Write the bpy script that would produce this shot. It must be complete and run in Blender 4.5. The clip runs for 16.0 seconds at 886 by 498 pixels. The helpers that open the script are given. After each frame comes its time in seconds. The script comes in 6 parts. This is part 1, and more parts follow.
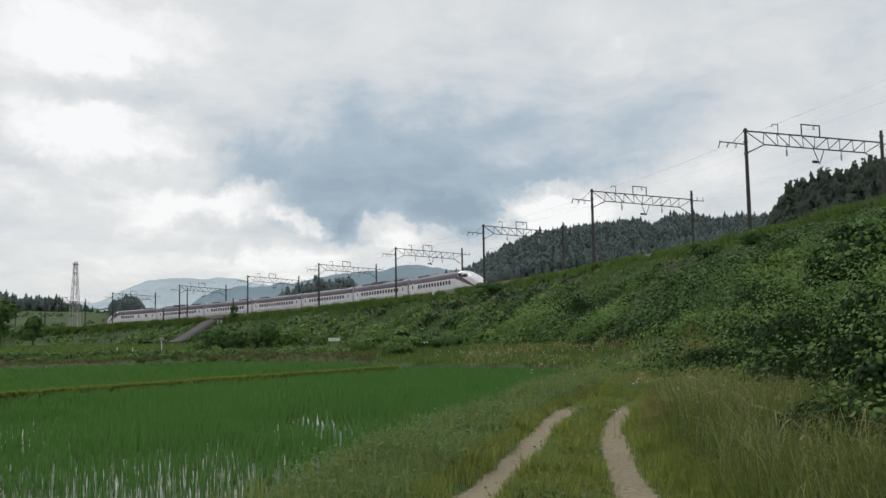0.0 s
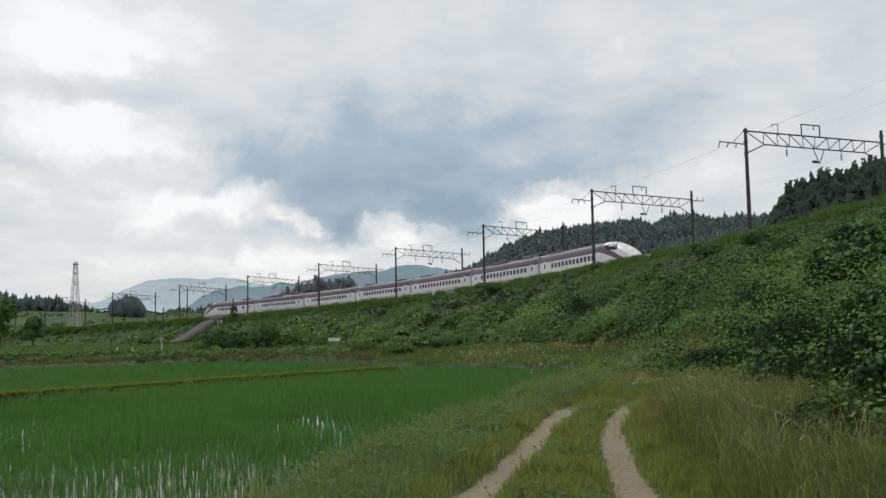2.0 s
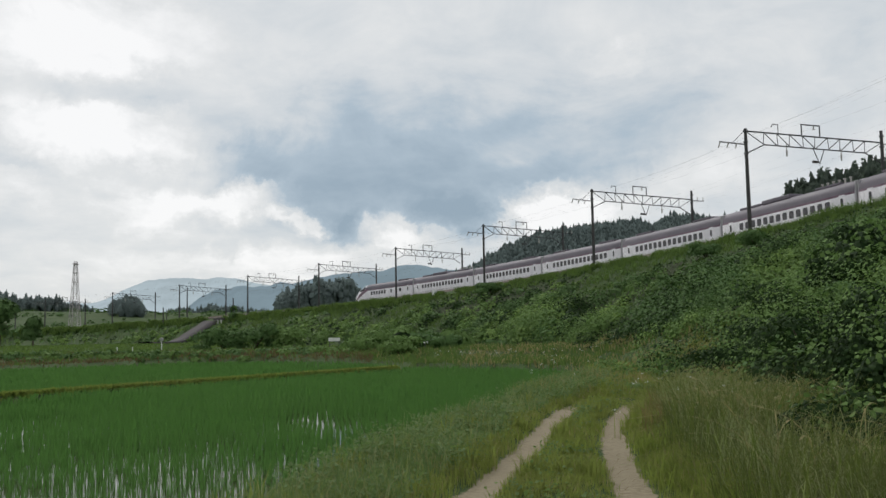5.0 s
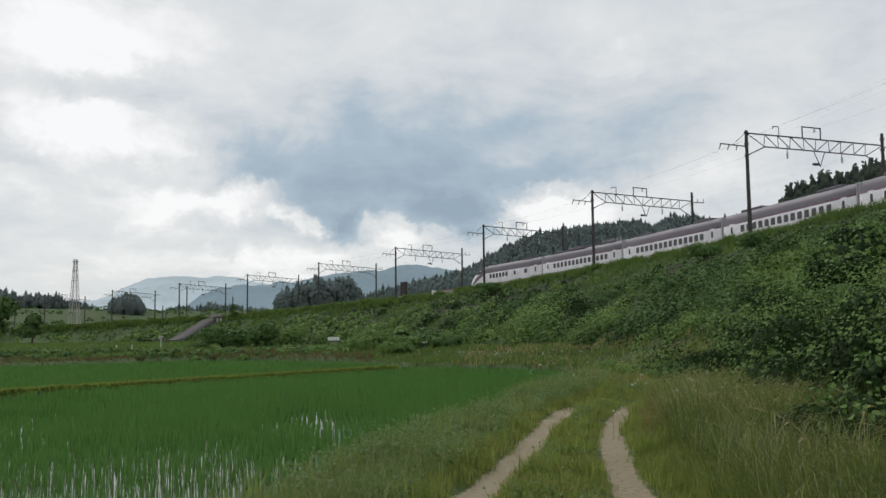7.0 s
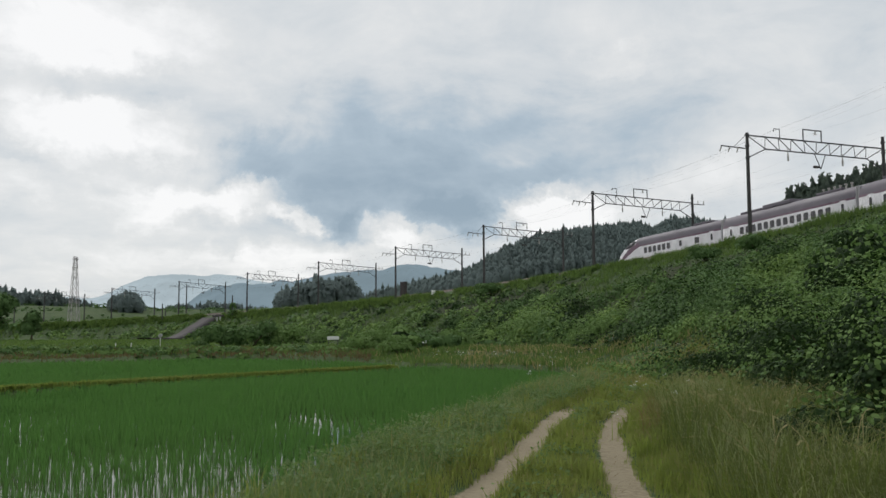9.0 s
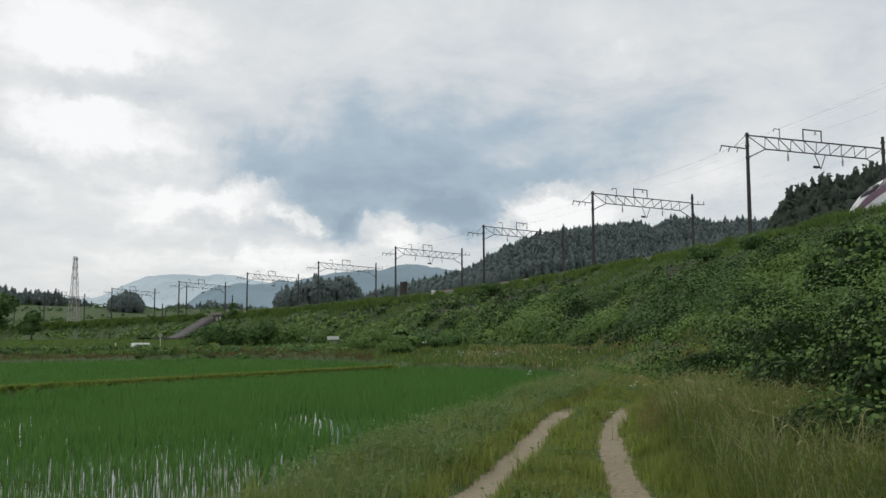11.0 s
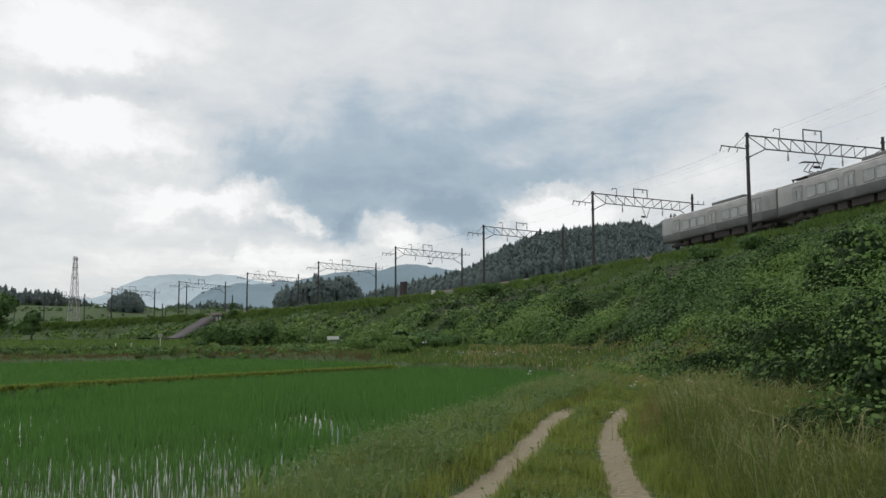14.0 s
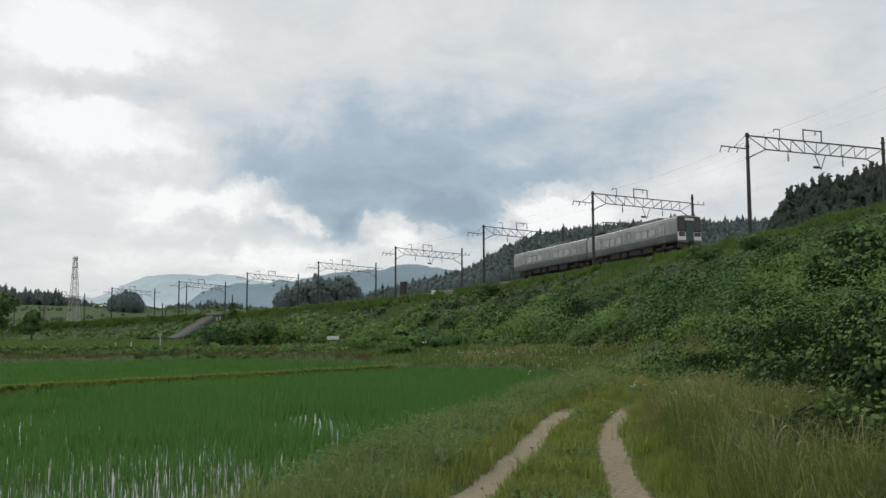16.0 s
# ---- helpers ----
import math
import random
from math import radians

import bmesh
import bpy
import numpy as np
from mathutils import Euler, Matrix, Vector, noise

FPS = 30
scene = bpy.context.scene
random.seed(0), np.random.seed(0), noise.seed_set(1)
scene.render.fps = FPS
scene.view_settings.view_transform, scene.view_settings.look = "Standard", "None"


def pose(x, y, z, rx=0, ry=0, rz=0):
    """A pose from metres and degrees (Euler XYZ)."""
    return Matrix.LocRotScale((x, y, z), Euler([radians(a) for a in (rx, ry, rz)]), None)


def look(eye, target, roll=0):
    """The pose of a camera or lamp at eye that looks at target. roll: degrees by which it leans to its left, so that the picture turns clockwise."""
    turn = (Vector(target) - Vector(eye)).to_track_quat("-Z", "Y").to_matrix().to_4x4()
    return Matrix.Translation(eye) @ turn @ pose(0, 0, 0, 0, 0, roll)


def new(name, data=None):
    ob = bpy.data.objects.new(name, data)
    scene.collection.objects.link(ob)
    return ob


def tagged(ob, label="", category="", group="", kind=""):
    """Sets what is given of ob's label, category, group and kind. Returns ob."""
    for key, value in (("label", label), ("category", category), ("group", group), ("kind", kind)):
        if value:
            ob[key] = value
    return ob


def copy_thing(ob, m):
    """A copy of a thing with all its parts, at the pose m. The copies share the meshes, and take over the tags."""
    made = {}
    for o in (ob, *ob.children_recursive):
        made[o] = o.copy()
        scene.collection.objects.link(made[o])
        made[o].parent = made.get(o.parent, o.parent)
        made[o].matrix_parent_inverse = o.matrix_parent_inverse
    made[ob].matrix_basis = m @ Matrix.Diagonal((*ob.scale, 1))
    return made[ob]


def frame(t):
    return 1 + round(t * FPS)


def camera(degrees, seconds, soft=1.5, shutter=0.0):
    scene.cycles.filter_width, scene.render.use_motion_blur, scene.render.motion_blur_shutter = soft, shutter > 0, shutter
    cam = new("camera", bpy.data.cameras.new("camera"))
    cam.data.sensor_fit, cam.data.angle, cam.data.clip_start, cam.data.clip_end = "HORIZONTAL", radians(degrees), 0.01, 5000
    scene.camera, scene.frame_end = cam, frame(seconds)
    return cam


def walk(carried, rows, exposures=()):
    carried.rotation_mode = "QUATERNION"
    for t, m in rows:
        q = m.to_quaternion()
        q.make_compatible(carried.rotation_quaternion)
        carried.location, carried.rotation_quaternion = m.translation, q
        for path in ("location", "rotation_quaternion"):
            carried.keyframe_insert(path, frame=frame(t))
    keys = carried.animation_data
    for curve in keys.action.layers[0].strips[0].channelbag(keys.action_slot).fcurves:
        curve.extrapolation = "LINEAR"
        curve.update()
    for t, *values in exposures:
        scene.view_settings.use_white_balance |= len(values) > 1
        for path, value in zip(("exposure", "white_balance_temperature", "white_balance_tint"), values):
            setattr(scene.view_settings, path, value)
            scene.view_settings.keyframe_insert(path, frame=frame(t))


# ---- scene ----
# ---------- camera ----------
cam = camera(50.986, 16.0)
EYE = Vector((0, 0, 1.6))
AIM = Vector((0, math.cos(0.0926), math.sin(0.0926)))
LEAN = [(0, -1.022), (4.7, -1.022), (5.6, -0.90), (6.5, -0.72), (7, -0.63), (7.5, -0.51), (8, -0.40), (8.5, -0.29), (9, -0.215),
        (9.6, -0.205), (14, -0.20), (14.6, -0.165), (16, -0.162)]
walk(cam, [(t, look(EYE, EYE + AIM, r)) for t, r in LEAN])

# ---------- world, sun ----------
def toward(az, el):
    a, e = radians(az), radians(el)
    return Vector((math.sin(a) * math.cos(e), math.cos(a) * math.cos(e), math.sin(e)))


class Nodes:
    """A small helper to wire shader nodes."""
    def __init__(self, tree):
        self.t = tree
        tree.nodes.clear()

    def n(self, kind, ins=None, **props):
        nd = self.t.nodes.new(kind)
        for k, v in props.items():
            setattr(nd, k, v)
        for k, v in (ins or {}).items():
            if isinstance(v, bpy.types.NodeSocket):
                self.t.links.new(v, nd.inputs[k])
            else:
                nd.inputs[k].default_value = v
        return nd

    def math(self, op, a, b=0.0, c=0.0, clamp=False):
        return self.n("ShaderNodeMath", {0: a, 1: b, 2: c}, operation=op, use_clamp=clamp).outputs[0]

    def vmath(self, op, a, b=(0, 0, 0)):
        nd = self.n("ShaderNodeVectorMath", {0: a, 1: b}, operation=op)
        return nd.outputs["Value"] if op in ("LENGTH", "DOT_PRODUCT", "DISTANCE") else nd.outputs[0]

    def mix(self, fac, a, b, blend="MIX"):
        nd = self.n("ShaderNodeMix", data_type="RGBA", blend_type=blend)
        for i, v in ((0, fac), (6, a), (7, b)):
            if isinstance(v, bpy.types.NodeSocket):
                self.t.links.new(v, nd.inputs[i])
            else:
                nd.inputs[i].default_value = v if i == 0 else (*v[:3], 1)
        return nd.outputs[2]

    def noise(self, vec, scale, detail=4.0, rough=0.55, distort=0.0):
        return self.n("ShaderNodeTexNoise", {"Vector": vec, "Scale": scale, "Detail": detail, "Roughness": rough,
                                             "Distortion": distort}).outputs["Fac"]

    def ramp(self, fac, lo, hi, a=0.0, b=1.0):
        return self.n("ShaderNodeMapRange", {0: fac, 1: lo, 2: hi, 3: a, 4: b}, interpolation_type="SMOOTHSTEP").outputs[0]


def make_world():
    w = bpy.data.worlds.new("overcast_sky")
    scene.world = w
    w.use_nodes = True
    N = Nodes(w.node_tree)
    d = N.n("ShaderNodeTexCoord").outputs["Generated"]
    sep = N.n("ShaderNodeSeparateXYZ", {0: d})
    up = sep.outputs[2]
    # cloud sheet seen in perspective
    k = N.math("DIVIDE", 1.0, N.math("ADD", N.math("ABSOLUTE", up), 0.16))
    flat = N.n("ShaderNodeVectorMath", {0: d, "Scale": k}, operation="SCALE").outputs[0]
    big = N.noise(flat, 0.9, 5, 0.52, 0.25)
    small = N.noise(flat, 3.2, 6, 0.55, 0.35)
    puff = N.noise(N.vmath("MULTIPLY", d, (1, 1, 1.8)), 6.0, 9, 0.60, 0.5)
    warp = N.n("ShaderNodeTexNoise", {"Vector": d, "Scale": 4.5, "Detail": 9.0, "Roughness": 0.6}).outputs["Color"]
    bent = N.vmath("ADD", d, N.vmath("MULTIPLY", N.vmath("SUBTRACT", warp, (0.5, 0.5, 0.5)), (0.26, 0.10, 0.17)))
    curl = N.n("ShaderNodeTexNoise", {"Vector": N.vmath("MULTIPLY", bent, (1, 1, 1.6)), "Scale": 17.0, "Detail": 8.0, "Roughness": 0.62}).outputs["Color"]
    bent = N.vmath("ADD", bent, N.vmath("MULTIPLY", N.vmath("SUBTRACT", curl, (0.5, 0.5, 0.5)), (0.07, 0.03, 0.045)))

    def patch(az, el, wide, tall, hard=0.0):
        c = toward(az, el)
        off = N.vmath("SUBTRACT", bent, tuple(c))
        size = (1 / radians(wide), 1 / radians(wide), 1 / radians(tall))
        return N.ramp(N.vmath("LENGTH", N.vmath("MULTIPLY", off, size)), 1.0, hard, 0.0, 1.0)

    def add(items):
        total = None
        for amount, *p in items:
            v = N.math("MULTIPLY", patch(*p), amount)
            total = v if total is None else N.math("ADD", total, v)
        return total

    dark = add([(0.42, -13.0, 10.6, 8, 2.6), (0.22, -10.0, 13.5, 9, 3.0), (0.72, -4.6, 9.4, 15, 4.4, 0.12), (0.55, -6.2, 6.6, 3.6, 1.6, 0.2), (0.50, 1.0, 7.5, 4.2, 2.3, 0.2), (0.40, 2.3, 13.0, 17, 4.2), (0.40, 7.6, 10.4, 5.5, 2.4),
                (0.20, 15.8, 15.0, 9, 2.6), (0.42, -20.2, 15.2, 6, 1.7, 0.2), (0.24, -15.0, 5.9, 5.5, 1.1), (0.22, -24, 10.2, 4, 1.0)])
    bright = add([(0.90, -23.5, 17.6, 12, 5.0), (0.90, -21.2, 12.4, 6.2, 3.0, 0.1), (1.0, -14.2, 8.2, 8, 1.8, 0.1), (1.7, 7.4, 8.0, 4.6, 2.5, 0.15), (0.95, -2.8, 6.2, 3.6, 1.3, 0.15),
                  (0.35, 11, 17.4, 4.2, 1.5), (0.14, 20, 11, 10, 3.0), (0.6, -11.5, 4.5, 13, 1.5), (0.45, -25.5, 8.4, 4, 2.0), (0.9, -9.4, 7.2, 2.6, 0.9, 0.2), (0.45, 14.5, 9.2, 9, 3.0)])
    v = N.math("ADD", N.math("MULTIPLY", N.math("SUBTRACT", big, 0.5), 0.55), 0.64)
    v = N.math("ADD", v, N.math("MULTIPLY", N.math("SUBTRACT", small, 0.5), 0.36))
    v = N.math("ADD", v, N.math("MULTIPLY", N.math("SUBTRACT", puff, 0.5), 0.78))
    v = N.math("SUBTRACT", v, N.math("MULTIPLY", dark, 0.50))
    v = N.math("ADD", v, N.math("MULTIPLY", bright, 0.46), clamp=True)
    ramp = N.n("ShaderNodeValToRGB", {0: v})
    e = ramp.color_ramp.elements
    e[0].position, e[0].color = 0.10, (0.30, 0.39, 0.475, 1)
    e[1].position, e[1].color = 0.98, (0.97, 0.97, 0.97, 1)
    for pos, col in ((0.36, (0.43, 0.52, 0.60)), (0.56, (0.64, 0.68, 0.71)), (0.76, (0.77, 0.785, 0.79))):
        s = e.new(pos)
        s.color = (*col, 1)
    sky = N.n("ShaderNodeTexSky", sky_type="NISHITA", sun_disc=False, sun_elevation=radians(48), sun_rotation=radians(-30))
    clear = N.mix(1.0, sky.outputs[0], (0.08, 0.08, 0.08), "MULTIPLY")
    below = N.ramp(up, -0.02, -0.15)
    cloud = N.mix(N.math("MULTIPLY", below, 0.85), ramp.outputs[0], (0.06, 0.09, 0.04))
    col = N.mix(0.94, clear, cloud)
    bg = N.n("ShaderNodeBackground", {"Color": col, "Strength": 1.0})
    N.n("ShaderNodeOutputWorld", {"Surface": bg.outputs[0]})


make_world()
sun = new("sun", bpy.data.lights.new("sun", "SUN"))
sun.data.energy, sun.data.angle, sun.data.color = 1.5, radians(30), (1.0, 0.97, 0.92)
sun.matrix_world = look(toward(-30, 48) * 60, (0, 0, 0))
scene.view_settings.exposure = 0.0

# ---------- materials ----------
def material(name, build):
    m = bpy.data.materials.new(name)
    m.use_nodes = True
    N = Nodes(m.node_tree)
    out = N.n("ShaderNodeOutputMaterial")
    N.t.links.new(build(N), out.inputs[0])
    return m


def principled(N, color, rough=0.6, metal=0.0, bump=None, strength=0.3, dist=0.02, spec=0.5, **more):
    ins = {"Base Color": color if isinstance(color, bpy.types.NodeSocket) else (*color, 1), "Roughness": rough, "Metallic": metal,
           "Specular IOR Level": spec, **more}
    if bump is not None:
        ins["Normal"] = N.n("ShaderNodeBump", {"Strength": strength, "Distance": dist, "Height": bump}).outputs[0]
    return N.n("ShaderNodeBsdfPrincipled", ins).outputs[0]


def coords(N, kind="Object"):
    return N.n("ShaderNodeTexCoord").outputs[kind]


def worn(name, a, b, scale=3.0, rough=0.5, metal=0.0, strength=0.15, spec=0.5):
    """Paint, concrete or metal with stains at two scales."""
    def build(N):
        c = coords(N)
        f = N.math("ADD", N.math("MULTIPLY", N.noise(c, scale, 5), 0.6), N.math("MULTIPLY", N.noise(c, scale * 9, 4), 0.4))
        f = N.ramp(f, 0.36, 0.64)
        r = N.math("ADD", rough - 0.08, N.math("MULTIPLY", f, 0.16))
        return principled(N, N.mix(f, a, b), r, metal, N.noise(c, scale * 12, 3), strength, 0.004, spec)
    return material(name, build)


def leafy(name, a, b, c, through_light=0.35, rough=0.55, patchy=0.25, spec=0.3, glow=(0.17, 0.27, 0.045)):
    """Foliage: colour varies leaf by leaf and in drifts; light passes through."""
    def build(N):
        p = coords(N)
        rnd = N.n("ShaderNodeNewGeometry").outputs["Random Per Island"]
        drift = N.ramp(N.noise(p, patchy, 4, 0.6), 0.35, 0.65)
        col = N.mix(rnd, a, b)
        col = N.mix(N.math("MULTIPLY", drift, 0.75), col, c)
        s = principled(N, col, rough, spec=spec)
        t = N.n("ShaderNodeBsdfTranslucent", {"Color": N.mix(0.45, col, glow)}).outputs[0]
        return N.n("ShaderNodeMixShader", {0: through_light, 1: s, 2: t}).outputs[0]
    return material(name, build)


def ground_build(N):
    c = coords(N)
    dirt = N.n("ShaderNodeAttribute", attribute_name="dirt").outputs["Fac"]
    ballast = N.n("ShaderNodeAttribute", attribute_name="ballast").outputs["Fac"]
    f1, f2, f3 = N.noise(c, 0.12, 5), N.noise(c, 1.3, 6), N.noise(c, 14, 5)
    green = N.mix(N.ramp(f1, 0.35, 0.65), (0.035, 0.068, 0.020), (0.055, 0.090, 0.030))
    green = N.mix(N.ramp(f2, 0.40, 0.72), green, (0.068, 0.090, 0.034))
    green = N.mix(N.math("MULTIPLY", N.ramp(f3, 0.45, 0.75), 0.5), green, (0.03, 0.045, 0.015))
    soil = N.mix(N.ramp(f3, 0.3, 0.7), (0.19, 0.155, 0.10), (0.30, 0.255, 0.175))
    soil = N.mix(N.ramp(f2, 0.35, 0.7), soil, (0.26, 0.22, 0.15))
    edge = N.math("ADD", dirt, N.math("MULTIPLY", N.math("SUBTRACT", N.noise(c, 4.0, 6, 0.65), 0.5), 1.3))
    col = N.mix(N.ramp(edge, 0.35, 0.6), green, soil)
    # shade painted into the soil colour between the creepers
    gap_shade = N.n("ShaderNodeAttribute", attribute_name="gap_shade").outputs["Fac"]
    col = N.mix(gap_shade, col, N.mix(N.ramp(f3, 0.35, 0.65), (0.020, 0.026, 0.012), (0.042, 0.044, 0.022)))
    stone = N.mix(N.n("ShaderNodeTexVoronoi", {"Vector": c, "Scale": 16.0}).outputs["Distance"], (0.10, 0.09, 0.08), (0.26, 0.24, 0.22))
    col = N.mix(N.ramp(ballast, 0.4, 0.6), col, stone)
    h = N.math("ADD", N.noise(c, 9, 6, 0.65), N.math("MULTIPLY", N.noise(c, 45, 4), 0.4))
    return principled(N, col, 0.95, 0, h, 0.7, 0.05, 0.2)


def water_build(N):
    c = coords(N)
    col = N.mix(N.ramp(N.noise(c, 0.5, 5), 0.4, 0.6), (0.05, 0.045, 0.03), (0.035, 0.05, 0.02))
    return principled(N, col, 0.04, 0, N.noise(c, 3.0, 3), 0.05, 0.01, 0.5, IOR=1.33)


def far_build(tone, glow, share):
    """Far mountains behind miles of damp air: its scattered light is painted in as emission."""
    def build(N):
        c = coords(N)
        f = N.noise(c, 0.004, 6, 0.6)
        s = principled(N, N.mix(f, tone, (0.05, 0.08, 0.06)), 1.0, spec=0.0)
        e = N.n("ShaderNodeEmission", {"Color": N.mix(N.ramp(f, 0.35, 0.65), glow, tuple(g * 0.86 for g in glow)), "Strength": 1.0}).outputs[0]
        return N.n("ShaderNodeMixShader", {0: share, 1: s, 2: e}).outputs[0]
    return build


M = {
    "ground": material("meadow_ground", ground_build),
    "water": material("paddy_water", water_build),
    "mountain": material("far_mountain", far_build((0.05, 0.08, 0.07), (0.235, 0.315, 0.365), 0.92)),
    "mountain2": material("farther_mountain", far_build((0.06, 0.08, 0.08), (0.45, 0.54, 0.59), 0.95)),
    "rice": leafy("rice_leaf", (0.104, 0.202, 0.058), (0.120, 0.222, 0.067), (0.104, 0.210, 0.058), 0.6, 0.6, 0.12, 0.12, (0.06, 0.20, 0.025)),
    "grass": leafy("meadow_grass", (0.178, 0.214, 0.048), (0.250, 0.278, 0.070), (0.248, 0.250, 0.080), 0.58, 0.7, 0.3, 0.12),
    "herb": leafy("herb_leaf", (0.122, 0.192, 0.070), (0.180, 0.252, 0.105), (0.142, 0.212, 0.082), 0.4, 0.7, 0.3, 0.12),
    "straw": leafy("dry_grass", (0.28, 0.24, 0.11), (0.42, 0.36, 0.19), (0.26, 0.24, 0.10), 0.4, 0.75, 0.5, 0.15, (0.25, 0.22, 0.06)),
    # near-black: shade inside bushes and between mounds is put into the leaf colour
    "thicket": leafy("shaded_thicket_leaf", (0.012, 0.028, 0.009), (0.034, 0.064, 0.018), (0.018, 0.038, 0.012), 0.15, 0.7, 0.5, 0.08, (0.06, 0.12, 0.02)),
    "vine": leafy("vine_leaf", (0.118, 0.196, 0.058), (0.165, 0.254, 0.080), (0.138, 0.218, 0.068), 0.28, 0.7, 0.22, 0.08, (0.09, 0.20, 0.04)),
    "scrub": leafy("scrub_leaf", (0.070, 0.130, 0.044), (0.110, 0.180, 0.060), (0.080, 0.142, 0.048), 0.18, 0.7, 0.3, 0.08, (0.06, 0.15, 0.03)),
    # paler and bluer than cedar_near: distance haze is put into the leaf colour
    "cedar": leafy("hazed_cedar_needles", (0.188, 0.236, 0.226), (0.204, 0.252, 0.240), (0.196, 0.244, 0.232), 0.5, 0.9, 0.02, 0.0, (0.13, 0.16, 0.155)),
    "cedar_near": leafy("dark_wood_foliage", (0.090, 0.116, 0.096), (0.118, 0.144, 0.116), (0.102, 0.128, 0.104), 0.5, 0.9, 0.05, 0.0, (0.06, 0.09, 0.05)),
    "tall": leafy("tall_meadow_grass", (0.072, 0.102, 0.027), (0.145, 0.166, 0.048), (0.116, 0.126, 0.038), 0.40, 0.7, 0.3, 0.12),
    "screen": worn("dark_windscreen_glass", (0.010, 0.010, 0.012), (0.018, 0.018, 0.02), 1.0, 0.35, 0.0, 0.05, 0.15),
    "turf": leafy("slope_turf", (0.072, 0.128, 0.038), (0.112, 0.168, 0.054), (0.088, 0.142, 0.045), 0.5, 0.7, 0.2, 0.12),
    "pale": leafy("pale_grass_blade", (0.21, 0.25, 0.10), (0.34, 0.36, 0.17), (0.27, 0.28, 0.12), 0.45, 0.65, 0.6, 0.2),
    "withered": leafy("withered_weed", (0.120, 0.092, 0.050), (0.180, 0.130, 0.072), (0.125, 0.108, 0.052), 0.4, 0.75, 0.3, 0.1, (0.16, 0.13, 0.05)),
    "seed_grass": leafy("brown_seed_grass", (0.215, 0.180, 0.068), (0.300, 0.250, 0.105), (0.230, 0.200, 0.075), 0.45, 0.75, 0.4, 0.1, (0.18, 0.15, 0.05)),
    "flower": leafy("white_petal", (0.62, 0.62, 0.58), (0.75, 0.75, 0.72), (0.66, 0.66, 0.60), 0.3, 0.6, 0.3),
    "concrete_pale": worn("pale_concrete", (0.45, 0.44, 0.42), (0.55, 0.54, 0.52), 1.0, 0.85),
    "gangway": worn("grey_gangway_hood", (0.34, 0.33, 0.34), (0.42, 0.41, 0.42), 2.0, 0.6),
    "pole": worn("dark_weathered_concrete_pole", (0.045, 0.043, 0.042), (0.08, 0.077, 0.073), 2.0, 0.85),
    "steel": worn("dull_galvanised_steel", (0.055, 0.055, 0.058), (0.10, 0.10, 0.104), 5.0, 0.7, 0.2),
    "insulator": worn("glazed_porcelain", (0.35, 0.33, 0.30), (0.45, 0.43, 0.40), 8.0, 0.3),
    "wire": worn("copper_wire_dark", (0.06, 0.06, 0.06), (0.10, 0.10, 0.095), 2.0, 0.6, 0.4),
    "ramp": worn("damp_dark_concrete", (0.040, 0.035, 0.036), (0.068, 0.058, 0.060), 0.6, 0.9),
    # yellower vine tone, brightened further to put highlights into the creepers' colour
    "vine_light": leafy("highlit_vine_leaf", (0.150, 0.245, 0.062), (0.225, 0.325, 0.095), (0.178, 0.270, 0.076), 0.30, 0.7, 0.22, 0.08, (0.13, 0.24, 0.05)),
    "concrete": worn("stained_concrete", (0.22, 0.215, 0.20), (0.36, 0.35, 0.33), 0.8, 0.9),
    "ballast": worn("rust_stained_ballast", (0.085, 0.072, 0.060), (0.145, 0.125, 0.105), 6.0, 0.95, 0.0, 0.6),
    "rail": worn("rusty_rail", (0.10, 0.06, 0.04), (0.18, 0.12, 0.09), 3.0, 0.6, 0.5),
    "white_paint": worn("express_white_paint", (0.74, 0.72, 0.74), (0.82, 0.80, 0.82), 0.7, 0.28, 0.0, 0.05),
    "roof_paint": worn("express_grey_violet_roof", (0.110, 0.098, 0.118), (0.155, 0.136, 0.162), 0.6, 0.6, 0.0, 0.05),
    "violet": worn("express_violet_band", (0.105, 0.045, 0.075), (0.15, 0.07, 0.11), 0.8, 0.35, 0.0, 0.05),
    "dark_glass": worn("tinted_window_glass", (0.035, 0.03, 0.035), (0.06, 0.05, 0.055), 1.5, 0.22),
    "silver": worn("brushed_stainless", (0.285, 0.28, 0.275), (0.375, 0.37, 0.36), 1.2, 0.5, 0.3, 0.1),
    "silver_low": worn("grey_green_lower_panel", (0.10, 0.105, 0.10), (0.145, 0.15, 0.145), 1.0, 0.5, 0.2, 0.1),
    "under": worn("brake_dust_dark_steel", (0.035, 0.03, 0.028), (0.07, 0.06, 0.055), 2.0, 0.8, 0.2),
    "pale_glass": worn("sky_reflecting_glass", (0.30, 0.31, 0.30), (0.42, 0.43, 0.42), 0.8, 0.2, 0.3),
    "black": worn("black_cab_front", (0.02, 0.02, 0.022), (0.035, 0.035, 0.038), 1.0, 0.3),
    "teal": worn("green_cab_door", (0.014, 0.070, 0.055), (0.022, 0.090, 0.072), 1.0, 0.4),
    "lamp_red": worn("red_tail_lamp_glass", (0.30, 0.05, 0.03), (0.42, 0.09, 0.05), 4.0, 0.25),
    "bark": worn("bark", (0.06, 0.045, 0.03), (0.11, 0.085, 0.06), 6.0, 0.95),
    "sign_white": worn("white_enamel", (0.70, 0.70, 0.68), (0.80, 0.80, 0.78), 2.0, 0.4),
    "pylon": worn("red_white_pylon_steel", (0.40, 0.36, 0.36), (0.52, 0.50, 0.50), 0.1, 0.6, 0.3),
}


